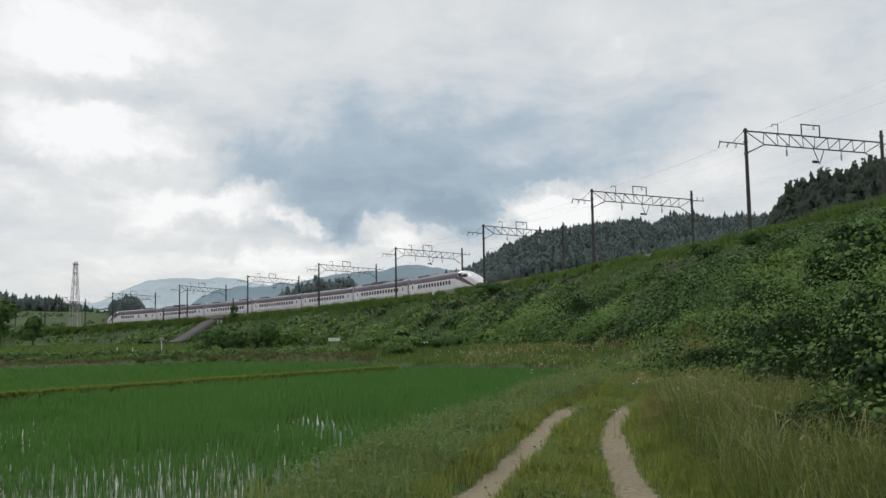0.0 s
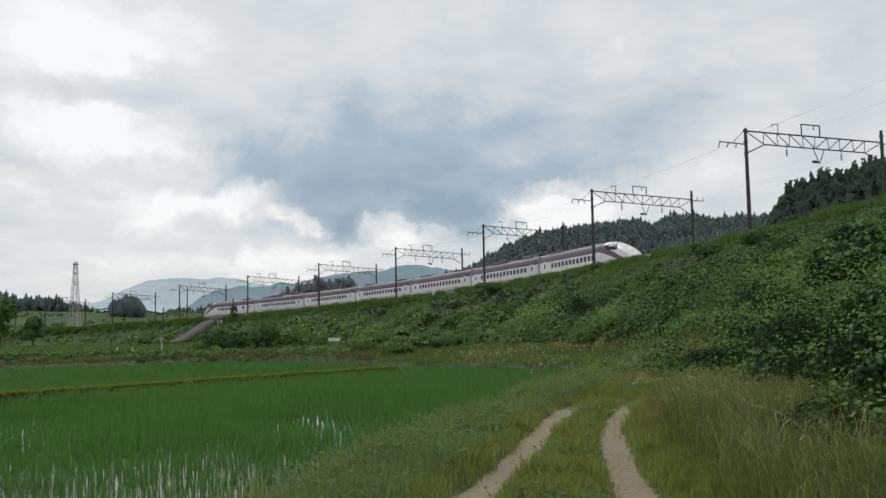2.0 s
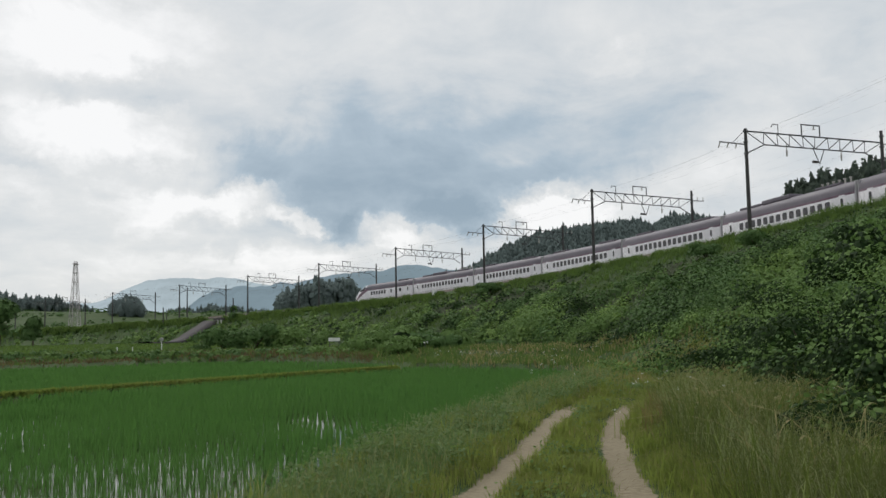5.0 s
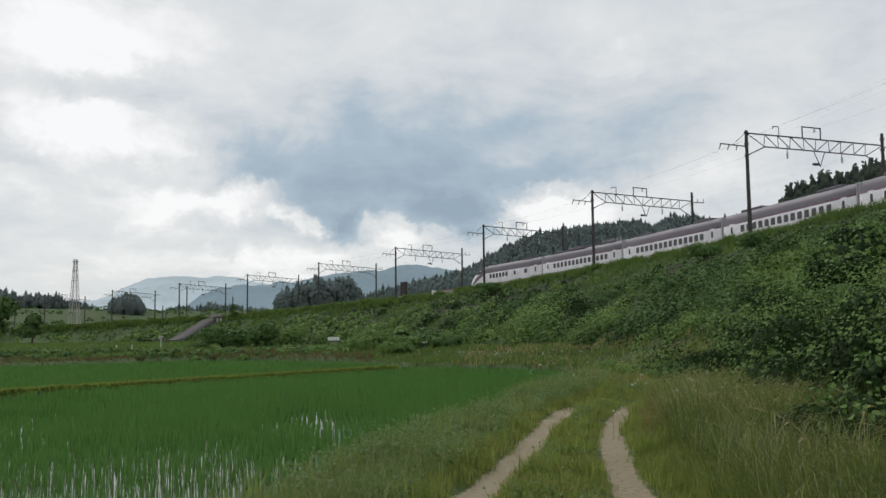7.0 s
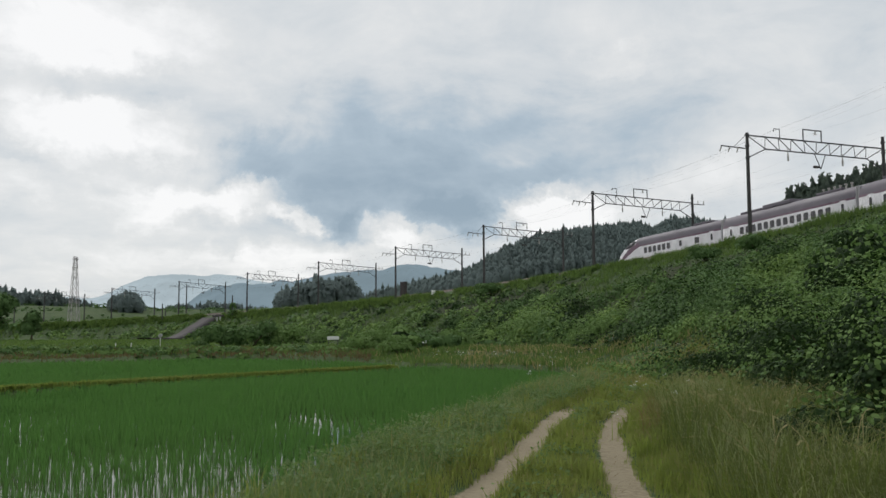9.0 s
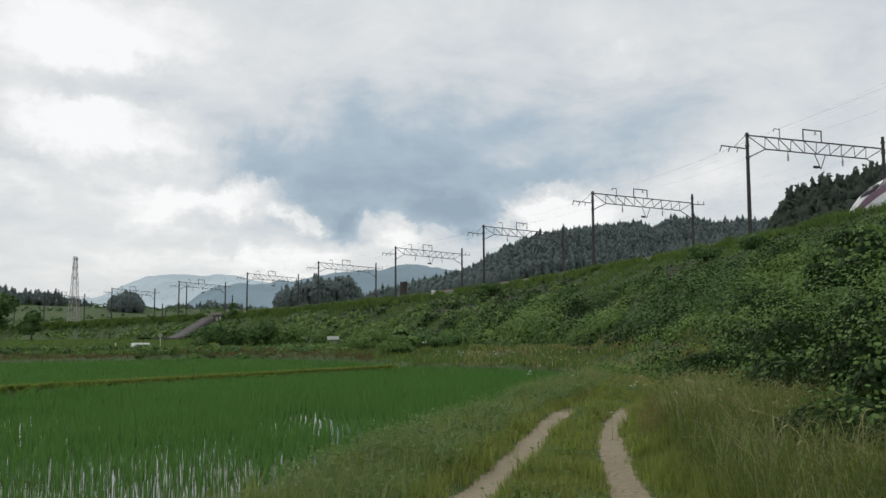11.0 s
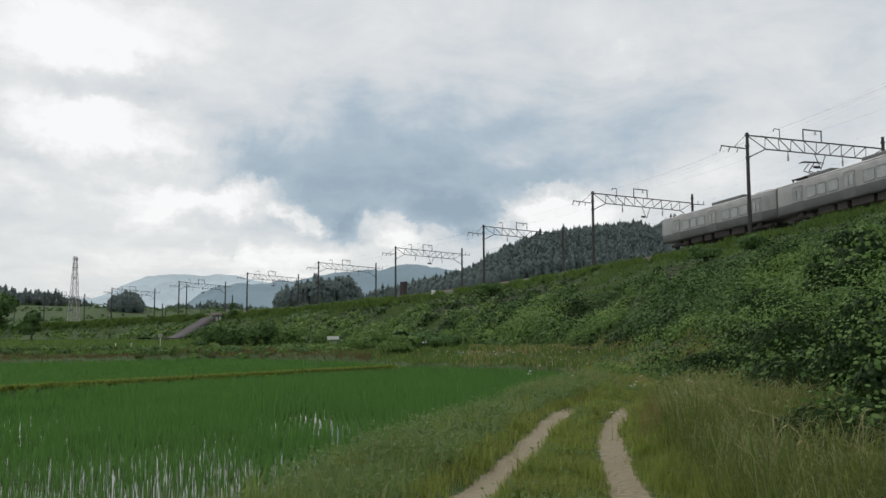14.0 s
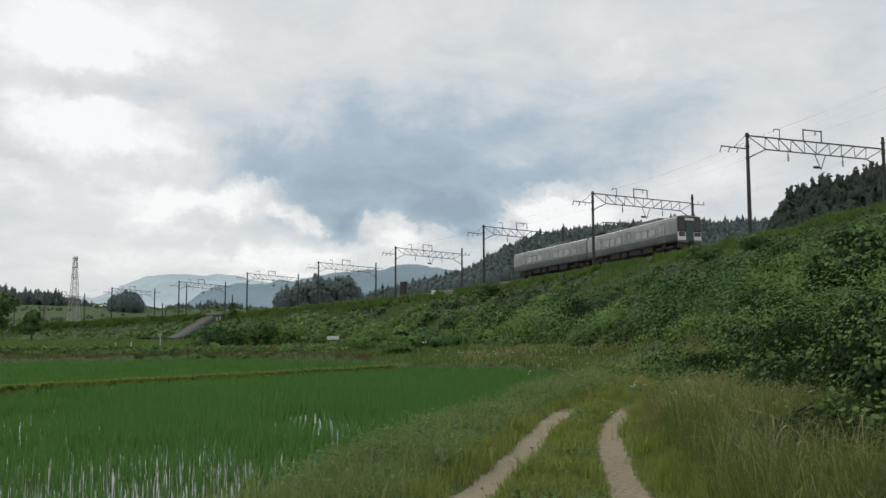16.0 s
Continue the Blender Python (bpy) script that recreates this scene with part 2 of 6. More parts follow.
# ---------- mesh helpers ----------
def mesh_object(name, verts, faces, mat, parent=None, label="", smooth=False):
    """verts (n,3) and faces (m,k) arrays as one mesh object."""
    me = bpy.data.meshes.new(name)
    verts = np.asarray(verts, np.float32).reshape(-1, 3)
    faces = np.asarray(faces, np.int32)
    k = faces.shape[1]
    me.vertices.add(len(verts))
    me.vertices.foreach_set("co", verts.ravel())
    me.loops.add(faces.size)
    me.loops.foreach_set("vertex_index", faces.ravel())
    me.polygons.add(len(faces))
    me.polygons.foreach_set("loop_start", np.arange(len(faces), dtype=np.int32) * k)
    me.polygons.foreach_set("loop_total", np.full(len(faces), k, np.int32))
    if smooth:
        me.polygons.foreach_set("use_smooth", np.ones(len(faces), bool))
    me.update(calc_edges=True)
    me.materials.append(M[mat])
    ob = new(name, me)
    ob.parent = parent
    return tagged(ob, label)


def part(name, bm, mat, parent=None, label=""):
    me = bpy.data.meshes.new(name)
    bm.normal_update()
    bm.to_mesh(me)
    bm.free()
    for m in (mat if isinstance(mat, (list, tuple)) else [mat]):
        me.materials.append(M[m])
    ob = new(name, me)
    ob.parent = parent
    return tagged(ob, label)


def box(bm, x0, x1, y0, y1, z0, z1, bevel=0.0):
    r = bmesh.ops.create_cube(bm, size=1)
    vs = r["verts"]
    for v in vs:
        v.co = Vector((x0 if v.co.x < 0 else x1, y0 if v.co.y < 0 else y1, z0 if v.co.z < 0 else z1))
    if bevel:
        es = list({e for v in vs for e in v.link_edges})
        bmesh.ops.bevel(bm, geom=es, offset=bevel, segments=2, affect="EDGES", profile=0.6)
    return bm


def bar(bm, a, b, r0, r1=None, sides=6):
    """A tapered round bar from a to b."""
    a, b = Vector(a), Vector(b)
    r1 = r0 if r1 is None else r1
    d = (b - a).normalized()
    u = d.orthogonal().normalized()
    w = d.cross(u)
    rings = []
    for p, r in ((a, r0), (b, r1)):
        rings.append([bm.verts.new(p + (u * math.cos(2 * math.pi * i / sides) + w * math.sin(2 * math.pi * i / sides)) * r) for i in range(sides)])
    for i in range(sides):
        bm.faces.new((rings[0][i], rings[0][(i + 1) % sides], rings[1][(i + 1) % sides], rings[1][i]))
    bm.faces.new(rings[0][::-1])
    bm.faces.new(rings[1])
    return bm


def hash_noise(x, y, seed=0):
    """Smooth value noise for arrays, 0..1."""
    xi, yi = np.floor(x).astype(np.int64), np.floor(y).astype(np.int64)
    fx, fy = x - xi, y - yi
    fx, fy = fx * fx * (3 - 2 * fx), fy * fy * (3 - 2 * fy)

    def h(i, j):
        n = (i * 374761393 + j * 668265263 + seed * 1442695041) & 0x7FFFFFFF
        n = ((n ^ (n >> 13)) * 1274126177) & 0x7FFFFFFF
        return ((n ^ (n >> 16)) & 0xFFFF) / 65535.0
    a, b, c, d = h(xi, yi), h(xi + 1, yi), h(xi, yi + 1), h(xi + 1, yi + 1)
    return a + (b - a) * fx + (c - a) * fy + (a - b - c + d) * fx * fy


def fbm(x, y, seed=0, octaves=4):
    v, amp = 0, 0.5
    for o in range(octaves):
        v = v + amp * hash_noise(x * 2 ** o, y * 2 ** o, seed + o * 17)
        amp *= 0.5
    return v


def smooth(x, a, b):
    t = np.clip((x - a) / (b - a), 0, 1)
    return t * t * (3 - 2 * t)


# ---------- the railway line ----------
BEND, MID_X, MID_Y = 304.1, -262.49, 5.13      # radius and centre of the curve
S0, S1 = -75.0, 262.0                          # where the curve begins and ends
END_A = (S1 - S0) / BEND


def rail_z(s):
    return 10.41 - 0.01974 * np.clip(s, -160, 420)


def line(s, off=0.0, up=0.0):
    """A place on the line: s metres along it, off metres to the side that faces the hills."""
    if s < S0:
        x, y, th = MID_X + BEND + off, MID_Y + s - S0, math.pi / 2
    else:
        a = min((s - S0) / BEND, END_A)
        th = math.pi / 2 + a
        x, y = MID_X + (BEND + off) * math.cos(a), MID_Y + (BEND + off) * math.sin(a)
        if s > S1:
            x, y = x + (s - S1) * math.cos(th), y + (s - S1) * math.sin(th)
    return Vector((x, y, float(rail_z(s)) + up)), th


def line_coords(x, y):
    """Inverse of line() for arrays."""
    a = np.arctan2(y - MID_Y, x - MID_X)
    r = np.hypot(x - MID_X, y - MID_Y)
    s, off = S0 + BEND * a, r - BEND
    lo = (y < MID_Y)
    s, off = np.where(lo, S0 + y - MID_Y, s), np.where(lo, x - MID_X - BEND, off)
    ex, ey = MID_X + BEND * math.cos(END_A), MID_Y + BEND * math.sin(END_A)
    tx, ty = -math.sin(END_A), math.cos(END_A)
    al = (x - ex) * tx + (y - ey) * ty
    hi = (a > END_A) & ~lo
    s, off = np.where(hi, S1 + al, s), np.where(hi, (x - ex) * ty - (y - ey) * tx, off)
    return s, off


# ---------- ground ----------
PADDY = [(-3.6, -20), (-3.0, 0), (-2.5, 6), (-1.5, 11.9), (-1.1, 13.8), (-0.4, 16.4), (0.95, 21.1), (2.6, 28.3), (4.9, 34.5), (6.6, 44),
         (4.2, 50.5), (-2.0, 54.5), (-3.6, 60), (-7.2, 67.5), (-14.8, 75), (-22, 76.5), (-26.5, 70.5), (-31, 66), (-80, 54), (-80, -20)]
BUND = [(-60, -44.3), (-20, 23.1), (-14.5, 32.4), (-7.7, 44.2), (-2.7, 52.3)]
RUT_L = [(-0.9, -6), (-0.75, 3), (0.2, 9.3), (0.62, 11.1), (1.15, 13.5), (1.9, 17.3), (2.7, 20.6), (4.6, 26), (7, 36)]
RUT_R = [(0.7, -6), (0.95, 3), (1.85, 9.2), (2.3, 12.7), (2.75, 15.6), (3.35, 18.2), (4.1, 21.0), (6.0, 26.5), (8.2, 36)]
BERM = [(-120, 66), (-80, 68), (-40, 76), (-28, 83), (-16, 85.5), (-8, 80), (5, 68)]


def seg_dist(x, y, pts, closed=False):
    best = np.full(np.shape(x), 1e9)
    for (ax, ay), (bx, by) in zip(pts, pts[1:] + (pts[:1] if closed else [])):
        dx, dy = bx - ax, by - ay
        if dx == 0 and dy == 0:
            continue
        t = np.clip(((x - ax) * dx + (y - ay) * dy) / (dx * dx + dy * dy), 0, 1)
        best = np.minimum(best, np.hypot(x - ax - t * dx, y - ay - t * dy))
    return best


def inside(x, y, pts):
    r = np.zeros(np.shape(x), bool)
    for (ax, ay), (bx, by) in zip(pts, pts[1:] + pts[:1]):
        if ay != by:
            r ^= ((ay > y) != (by > y)) & (x < (bx - ax) * (y - ay) / (by - ay) + ax)
    return r


def hump(x, y, az, r, wide, deep, h):
    """A hill h metres high at bearing az and distance r, wide across the view and deep along it."""
    a = radians(az)
    u, v = x * math.cos(a) - y * math.sin(a), x * math.sin(a) + y * math.cos(a) - r
    return h * np.exp(-(u / wide) ** 2 - (v / deep) ** 2)


FIELD_ROAD = [(-20, 150), (-31, 139), (-38, 128), (-46, 122), (-60, 119), (-110, 110)]
# wooded ridges: distance, depth, bearings, heights
RIDGE_A = (640, 130, [-5.2, -4.3, -2.4, -0.8, 1.0, 1.9, 2.8, 3.8, 5.1, 6.6, 9.7, 12.0, 12.9, 13.6, 15.4, 16.0, 20, 28, 40], [0, 5, 10, 15, 20, 24, 30, 36, 43, 47, 50, 52, 48, 53, 53, 50, 50, 50, 20])
RIDGE_B = (380, 70, [17.6, 18.4, 19.3, 19.8, 20.3, 21.6, 23, 25.5, 30, 45, 60], [0, 19, 21, 26, 32, 35, 38, 42, 47, 50, 0])


def ridge(az, r, r0, deep, bearings, heights):
    h = np.interp(az, bearings, heights, left=0, right=0)
    return h * np.exp(-((r - r0) / deep) ** 2)


def bank_slope(s):
    return 0.44 + 0.12 * smooth(s, -45, 10)


def toe(s):
    """How far from the line's middle the embankment's foot lies."""
    return -(7.8 + (rail_z(s) - 1.5) / bank_slope(s))


def ground_height(x, y):
    x, y = np.asarray(x, float), np.asarray(y, float)
    s, off = line_coords(x, y)
    r = np.hypot(x, y)
    z = 0.07 * (fbm(x * 0.9, y * 0.9, 3) - 0.47) + 0.04 * (fbm(x * 4, y * 4, 5) - 0.47)
    z = z + 0.7 * smooth(r, 105, 200)
    # wheel tracks and the crown between them
    rut = np.minimum(seg_dist(x, y, RUT_L), seg_dist(x, y, RUT_R))
    z = z - 0.07 * (1 - smooth(rut, 0.12, 0.45)) * (y < 34)
    # bank along the far side of the fields
    z = z + (0.52 + 0.4 * (fbm(x * 0.2, y * 0.2, 9) - 0.47)) * (1 - smooth(seg_dist(x, y, BERM), 3.5, 9.5))
    # fields
    d = seg_dist(x, y, PADDY, True) * np.where(inside(x, y, PADDY), 1, -1)
    field = smooth(d, -0.35, 0.35)
    z = z * (1 - field) - 0.56 * field
    z = z + 0.38 * (1 - smooth(seg_dist(x, y, BUND), 0.12, 0.40)) * field
    # embankment
    top = rail_z(s) - 0.62
    rough = 2.3 * (fbm(x * 0.22, y * 0.22, 21) - 0.47) + 0.9 * (fbm(x * 0.9, y * 0.9, 25) - 0.47)
    slope = np.where(off < 0, bank_slope(s), 0.5)
    side = top + 0.02 - 0.35 * smooth(np.abs(off), 6.2, 7.2) - np.maximum(np.abs(off - 0.2) - 7.6, 0) * slope
    side = side + rough * smooth(np.abs(off - 0.4), 8.4, 13.5)
    behind = smooth(off, 8, 60)
    az = np.degrees(np.arctan2(x, y))
    hills = 2.0 * smooth(s, 400, 60) + 16 * smooth(r, 260, 520) + 10 * smooth(r, 620, 1100)
    step = hills / 2.4
    terraced = 2.4 * (np.floor(step) + smooth(step - np.floor(step), 0.6, 0.98))
    hills = np.where((az < -3) & (az > -40), terraced, hills)
    hills = hills + ridge(az, r, *RIDGE_A) + ridge(az, r, *RIDGE_B)
    hills = hills + (hump(x, y, -7.4, 420, 26, 40, 5) + hump(x, y, -19, 430, 22, 30, 2.5) + hump(x, y, -26, 520, 70, 60, 3))
    z = z * (1 - behind) + np.maximum(z, hills) * behind
    # sunken field road
    z = z - (1.25 + 1.1 * smooth(y, 128, 137)) * (1 - smooth(seg_dist(x, y, FIELD_ROAD), 1.3, 4.5))
    z = np.maximum(side, z)
    return z


def grassy(x, y):
    """1 where the slope carries long grass instead of creepers."""
    return smooth(fbm(x * 0.11 + 4, y * 0.075, 117), 0.50, 0.58)


def make_ground():
    az = np.concatenate([np.arange(-31, 31.01, 0.28), np.arange(32.5, 328, 2.0)])
    az = np.radians(np.sort(az))
    rad = np.concatenate([[0.0, 0.3, 0.6, 0.9, 1.2, 1.5, 1.8, 2.2, 2.6, 3.0, 3.5, 4.0], np.geomspace(4.5, 4500, 280)])
    A, R = np.meshgrid(az, rad)
    x, y = R * np.sin(A), R * np.cos(A)
    z = ground_height(x, y)
    n, m = A.shape
    idx = np.arange(n * m).reshape(n, m)
    nxt = np.roll(idx, -1, axis=1)
    f = np.stack([idx[:-1], nxt[:-1], nxt[1:], idx[1:]], -1).reshape(-1, 4)
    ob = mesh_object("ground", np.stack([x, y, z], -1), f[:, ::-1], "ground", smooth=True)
    s, off = line_coords(x, y)
    rut = np.minimum(seg_dist(x, y, RUT_L), seg_dist(x, y, RUT_R))
    fade = 1 - smooth(y, 19.5, 25)
    dirt = (1 - smooth(rut, 0.08, 0.32)) * fade
    ballast = 1 - smooth(np.abs(off - 0.4), 6.0, 6.6)
    # mask of the painted shade: creeper-covered slope, weaker in grassy patches
    gap_shade = (0.8 - 0.65 * grassy(x, y)) * smooth(s, 120, 40) * smooth(off, toe(s) + 0.5, toe(s) + 3.5) * (1 - smooth(off, -11, -8.5))
    for key, val in (("dirt", dirt), ("ballast", ballast), ("gap_shade", gap_shade)):
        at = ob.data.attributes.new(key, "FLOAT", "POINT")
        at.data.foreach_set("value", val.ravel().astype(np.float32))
    return tagged(ob, "green meadow ground with a dirt farm track and railway embankment", "ground", kind="structure")


make_ground()
WATER_Z = -0.46
bm = bmesh.new()
bm.faces.new([bm.verts.new((x, y, WATER_Z)) for x, y in PADDY])
bmesh.ops.triangulate(bm, faces=bm.faces[:])
tagged(part("water", bm, "water"), "shallow still paddy water reflecting the cloudy sky", "water", kind="structure")


# ---------- mountains ----------
def mountain(name, r, az0, az1, crest, mat, label):
    """A far ridge: crest(az) gives its height as an angle in degrees."""
    n, k = 160, 14
    V, F = [], []
    for i in range(n):
        az = az0 + (az1 - az0) * i / (n - 1)
        h = crest(az)
        for j in range(k):
            q = j / (k - 1)
            rr = r + 900 * q
            jag = (fbm(np.array(az * 3.1), np.array(q * 6.0), 31) - 0.47) * 0.12
            el = h * math.sin(q * math.pi * 0.5) ** 0.8 * (1 + float(jag) * (1 - q) * 4)
            p = toward(az, 0) * rr
            V.append((p.x, p.y, rr * math.tan(radians(max(el, 0) - 0.6 * (j == 0)))))
    for i in range(n - 1):
        for j in range(k - 1):
            a = i * k + j
            F.append((a, a + k, a + k + 1, a + 1))
    return tagged(mesh_object(name, V, F, mat, smooth=True), label, "mountain", kind="structure")


def bell(x, c, w):
    return math.exp(-((x - c) / w) ** 2)


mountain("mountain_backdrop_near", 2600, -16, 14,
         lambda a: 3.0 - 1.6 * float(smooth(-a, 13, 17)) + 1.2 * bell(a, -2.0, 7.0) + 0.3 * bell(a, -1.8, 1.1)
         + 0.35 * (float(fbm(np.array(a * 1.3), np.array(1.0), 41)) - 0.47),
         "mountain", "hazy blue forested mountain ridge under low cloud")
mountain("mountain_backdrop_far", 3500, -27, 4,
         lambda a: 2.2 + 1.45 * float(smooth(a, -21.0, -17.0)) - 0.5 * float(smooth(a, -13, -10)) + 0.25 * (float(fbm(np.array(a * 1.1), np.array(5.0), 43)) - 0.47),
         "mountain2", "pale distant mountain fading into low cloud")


# ---------- track ----------
def sweep(name, profile, s_list, mat, parent=None, off=0.0, label=""):
    """Runs a closed profile of (side, up) along the line."""
    V, F, k = [], [], len(profile)
    for s in s_list:
        for o, u in profile:
            V.append(line(s, off + o, u)[0])
    for i in range(len(s_list) - 1):
        for j in range(k):
            a, b = i * k + j, i * k + (j + 1) % k
            F.append((a, b, b + k, a + k))
    return mesh_object(name, V, F, mat, parent, label)


ALONG = list(np.arange(-160, 421, 5.0))
TRACK_E, TRACK_L = 3.95, -3.15
for off, nm in ((TRACK_L, "near"), (TRACK_E, "far")):
    trk = new("railway_track")
    tagged(trk, "ballasted railway track with rusty steel rails", "railway track", "railway tracks", "structure")
    sweep("ballast_bed", [(-2.3, -0.66), (-1.6, -0.22), (1.6, -0.22), (2.3, -0.66)], ALONG, "ballast", trk, off, "brown-grey crushed stone ballast")
    for side in (-0.7175, 0.7175):
        sweep("rail", [(side - 0.06, -0.15), (side - 0.035, 0), (side + 0.035, 0), (side + 0.06, -0.15)], ALONG, "rail", trk, off)
    V, F = [], []
    for s in np.arange(-60, 300, 0.7):
        b = len(V)
        for ds in (-0.12, 0.12):
            for o, u in ((-1.2, -0.30), (-1.2, -0.15), (1.2, -0.15), (1.2, -0.30)):
                V.append(line(s + ds, off + o, u)[0])
        F += [(b, b + 1, b + 5, b + 4), (b + 1, b + 2, b + 6, b + 5), (b + 2, b + 3, b + 7, b + 6), (b, b + 3, b + 2, b + 1), (b + 4, b + 5, b + 6, b + 7)]
    tagged(mesh_object("sleepers", V, F, "concrete", trk), kind="stuff")


# ---------- catenary portals ----------
SPAN, POLE_TOP = 13.5, 8.24


def make_portal():
    """A portal over both tracks. Its own x runs along the beam from the field side, z up from rail level."""
    e = new("catenary_portal")
    tagged(e, "steel truss catenary portal on two dark concrete poles", "catenary portal", "catenary portals")
    h, L = SPAN / 2, SPAN
    for x in (-h, h):
        part("pole", bar(bmesh.new(), (x, 0, -1.6), (x, 0, POLE_TOP + 0.3 * (x > 0)), 0.19, 0.13, 12), "pole", e)
        for z in (POLE_TOP - 2.15, POLE_TOP - 1.15, POLE_TOP - 0.2):
            part("pole_band", bar(bmesh.new(), (x, 0, z - 0.07), (x, 0, z + 0.07), 0.20, 0.20, 12), "steel", e)
    zt, zb = POLE_TOP - 0.22, POLE_TOP - 1.27
    part("top_chord", box(bmesh.new(), -h, h, -0.06, 0.06, zt - 0.05, zt + 0.05), "steel", e)
    part("bottom_chord", box(bmesh.new(), -h + 1.75, h - 1.75, -0.05, 0.05, zb - 0.045, zb + 0.045), "steel", e)
    n = 8
    xs = [-h + 1.75 + (L - 3.5) * i / n for i in range(n + 1)]
    web = [((-h, zt), (xs[0], zb)), ((h, zt), (xs[-1], zb))]
    for i, x in enumerate(xs):
        web.append(((x + (0.08 if i % 2 else -0.08), zb), (x, zt)))
        if i < n // 2:
            web.append(((x, zt), (xs[i + 1], zb)))
        elif i < n:
            web.append(((x, zb), (xs[i + 1], zt)))
    for (xa, za), (xb, zc) in web:
        part("web_bar", bar(bmesh.new(), (xa, 0, za), (xb, 0, zc), 0.04 if abs(xa - xb) > 0.5 else 0.032), "steel", e)
    for sx in (-1, 1):
        part("knee_brace", bar(bmesh.new(), (sx * h, 0, POLE_TOP - 2.15), (sx * (h - 1.75), 0, zb), 0.05), "steel", e)
    # frame and bracket on top of the beam
    bm = bmesh.new()
    for x in (-1.3, 0.5):
        bar(bm, (x, 0, zt), (x, 0, zt + 1.0), 0.06)
    bar(bm, (-1.35, 0, zt + 1.0), (0.55, 0, zt + 1.0), 0.055)
    part("wire_frame", bm, "steel", e)
    part("insulator", bar(bar(bmesh.new(), (-0.1, 0, zt + 0.65), (-0.1, 0, zt + 1.0), 0.06), (-0.25, 0, zt + 0.6), (0.05, 0, zt + 0.68), 0.03), "insulator", e)
    bm = bmesh.new()
    bar(bm, (-3.6, 0, zt), (-3.6, 0, zt + 0.8), 0.035)
    bar(bm, (-3.6, 0, zt + 0.8), (-4.15, 0, zt + 0.8), 0.035)
    bar(bm, (-4.15, 0, zt + 0.8), (-4.2, 0, zt + 0.55), 0.035)
    part("wire_bracket", bm, "steel", e)
    # side arms
    bm = bmesh.new()
    bar(bm, (-h, 0, POLE_TOP - 1.38), (-h - 2.5, 0, POLE_TOP - 1.22), 0.05)
    bar(bm, (-h, 0, POLE_TOP - 0.1), (-h - 1.3, 0, POLE_TOP - 1.28), 0.025)
    part("cross_arm", bm, "steel", e)
    for x in (0.85, 1.65, 2.45):
        part("insulator", bar(bmesh.new(), (-h - x, 0, POLE_TOP - 1.28), (-h - x - 0.18, 0, POLE_TOP - 1.72), 0.07, 0.05, 8), "insulator", e)
    part("cross_arm", bar(bmesh.new(), (h, 0, POLE_TOP - 0.35), (h + 1.7, 0, POLE_TOP - 0.35), 0.05), "steel", e)
    for x in (0.8, 1.6):
        part("insulator", bar(bmesh.new(), (h + x, 0, POLE_TOP - 0.35), (h + x, 0, POLE_TOP + 0.1), 0.06, 0.04, 8), "insulator", e)
    # hangers under the beam
    bm = bmesh.new()
    bar(bm, (-0.25, 0, zb), (0.35, 0, zb - 1.3), 0.04)
    bar(bm, (0.85, 0, zb), (0.35, 0, zb - 1.3), 0.04)
    part("hanger_frame", bm, "steel", e)
    part("section_switch", box(bmesh.new(), -0.35, 0.15, -0.12, 0.12, zb - 1.25, zb - 1.05, 0.03), "under", e)
    for x in (-2.85, 2.55):
        bm = bmesh.new()
        bar(bm, (x, 0, zb + 0.2), (x, 0, zb - 0.75), 0.045)
        bar(bm, (x, 0, zb - 0.35), (x, 0, zb - 0.85), 0.085, 0.07, 8)
        part("hanger_insulator", bm, "insulator", e)
    # the beam falls slightly towards the hill side
    for o in e.children:
        if not o.name.startswith("pole"):
            for v in o.data.vertices:
                v.co.z -= 0.55 * min(max((v.co.x + h) / L, 0), 1)
    return e


def line_pose(s, off=0.0, up=0.0, turn=0.0):
    p, th = line(s, off, up)
    return Matrix.Translation(p) @ Matrix.Rotation(th - math.pi / 2 + turn, 4, "Z")


PORTALS = [30.2 * i for i in range(-3, 11)]
first = make_portal()
first.matrix_basis = line_pose(PORTALS[0])
for s in PORTALS[1:]:
    copy_thing(first, line_pose(s))


def make_wire(name, off, up, sag, r, label):
    bm = bmesh.new()
    for s0, s1 in zip(PORTALS, PORTALS[1:]):
        pts = []
        for i in range(9):
            q = i / 8
            p0, p1 = line(s0, off, up)[0], line(s1, off, up)[0]
            p = p0.lerp(p1, q)
            p.z -= sag * 4 * q * (1 - q)
            pts.append(p)
        for a, b in zip(pts, pts[1:]):
            bar(bm, a, b, r, r, 4)
    return tagged(part(name, bm, "wire"), label, "overhead wire", "overhead wires")


ZT, ZB = POLE_TOP - 0.22, POLE_TOP - 1.27
for off, up, sag, r in ((-4.2, ZT + 0.55, 0.35, 0.006), (0.2, ZT + 0.7, 0.35, 0.004), (-SPAN / 2 - 0.95, POLE_TOP - 1.72, 0.3, 0.002),
                        (-SPAN / 2 - 1.75, POLE_TOP - 1.72, 0.3, 0.002), (-SPAN / 2 - 2.55, POLE_TOP - 1.72, 0.3, 0.002),
                        (SPAN / 2 + 0.8, POLE_TOP - 0.45, 0.3, 0.002), (SPAN / 2 + 1.6, POLE_TOP - 0.45, 0.3, 0.002),
                        (-2.85, ZB - 0.85, 0.45, 0.002), (2.55, ZB - 0.85, 0.45, 0.002), (-2.95, 5.2, 0.0, 0.002), (3.0, 5.2, 0.0, 0.002)):
    make_wire("overhead_wire", off, up, sag, r, "thin dark overhead wire strung between catenary portals")


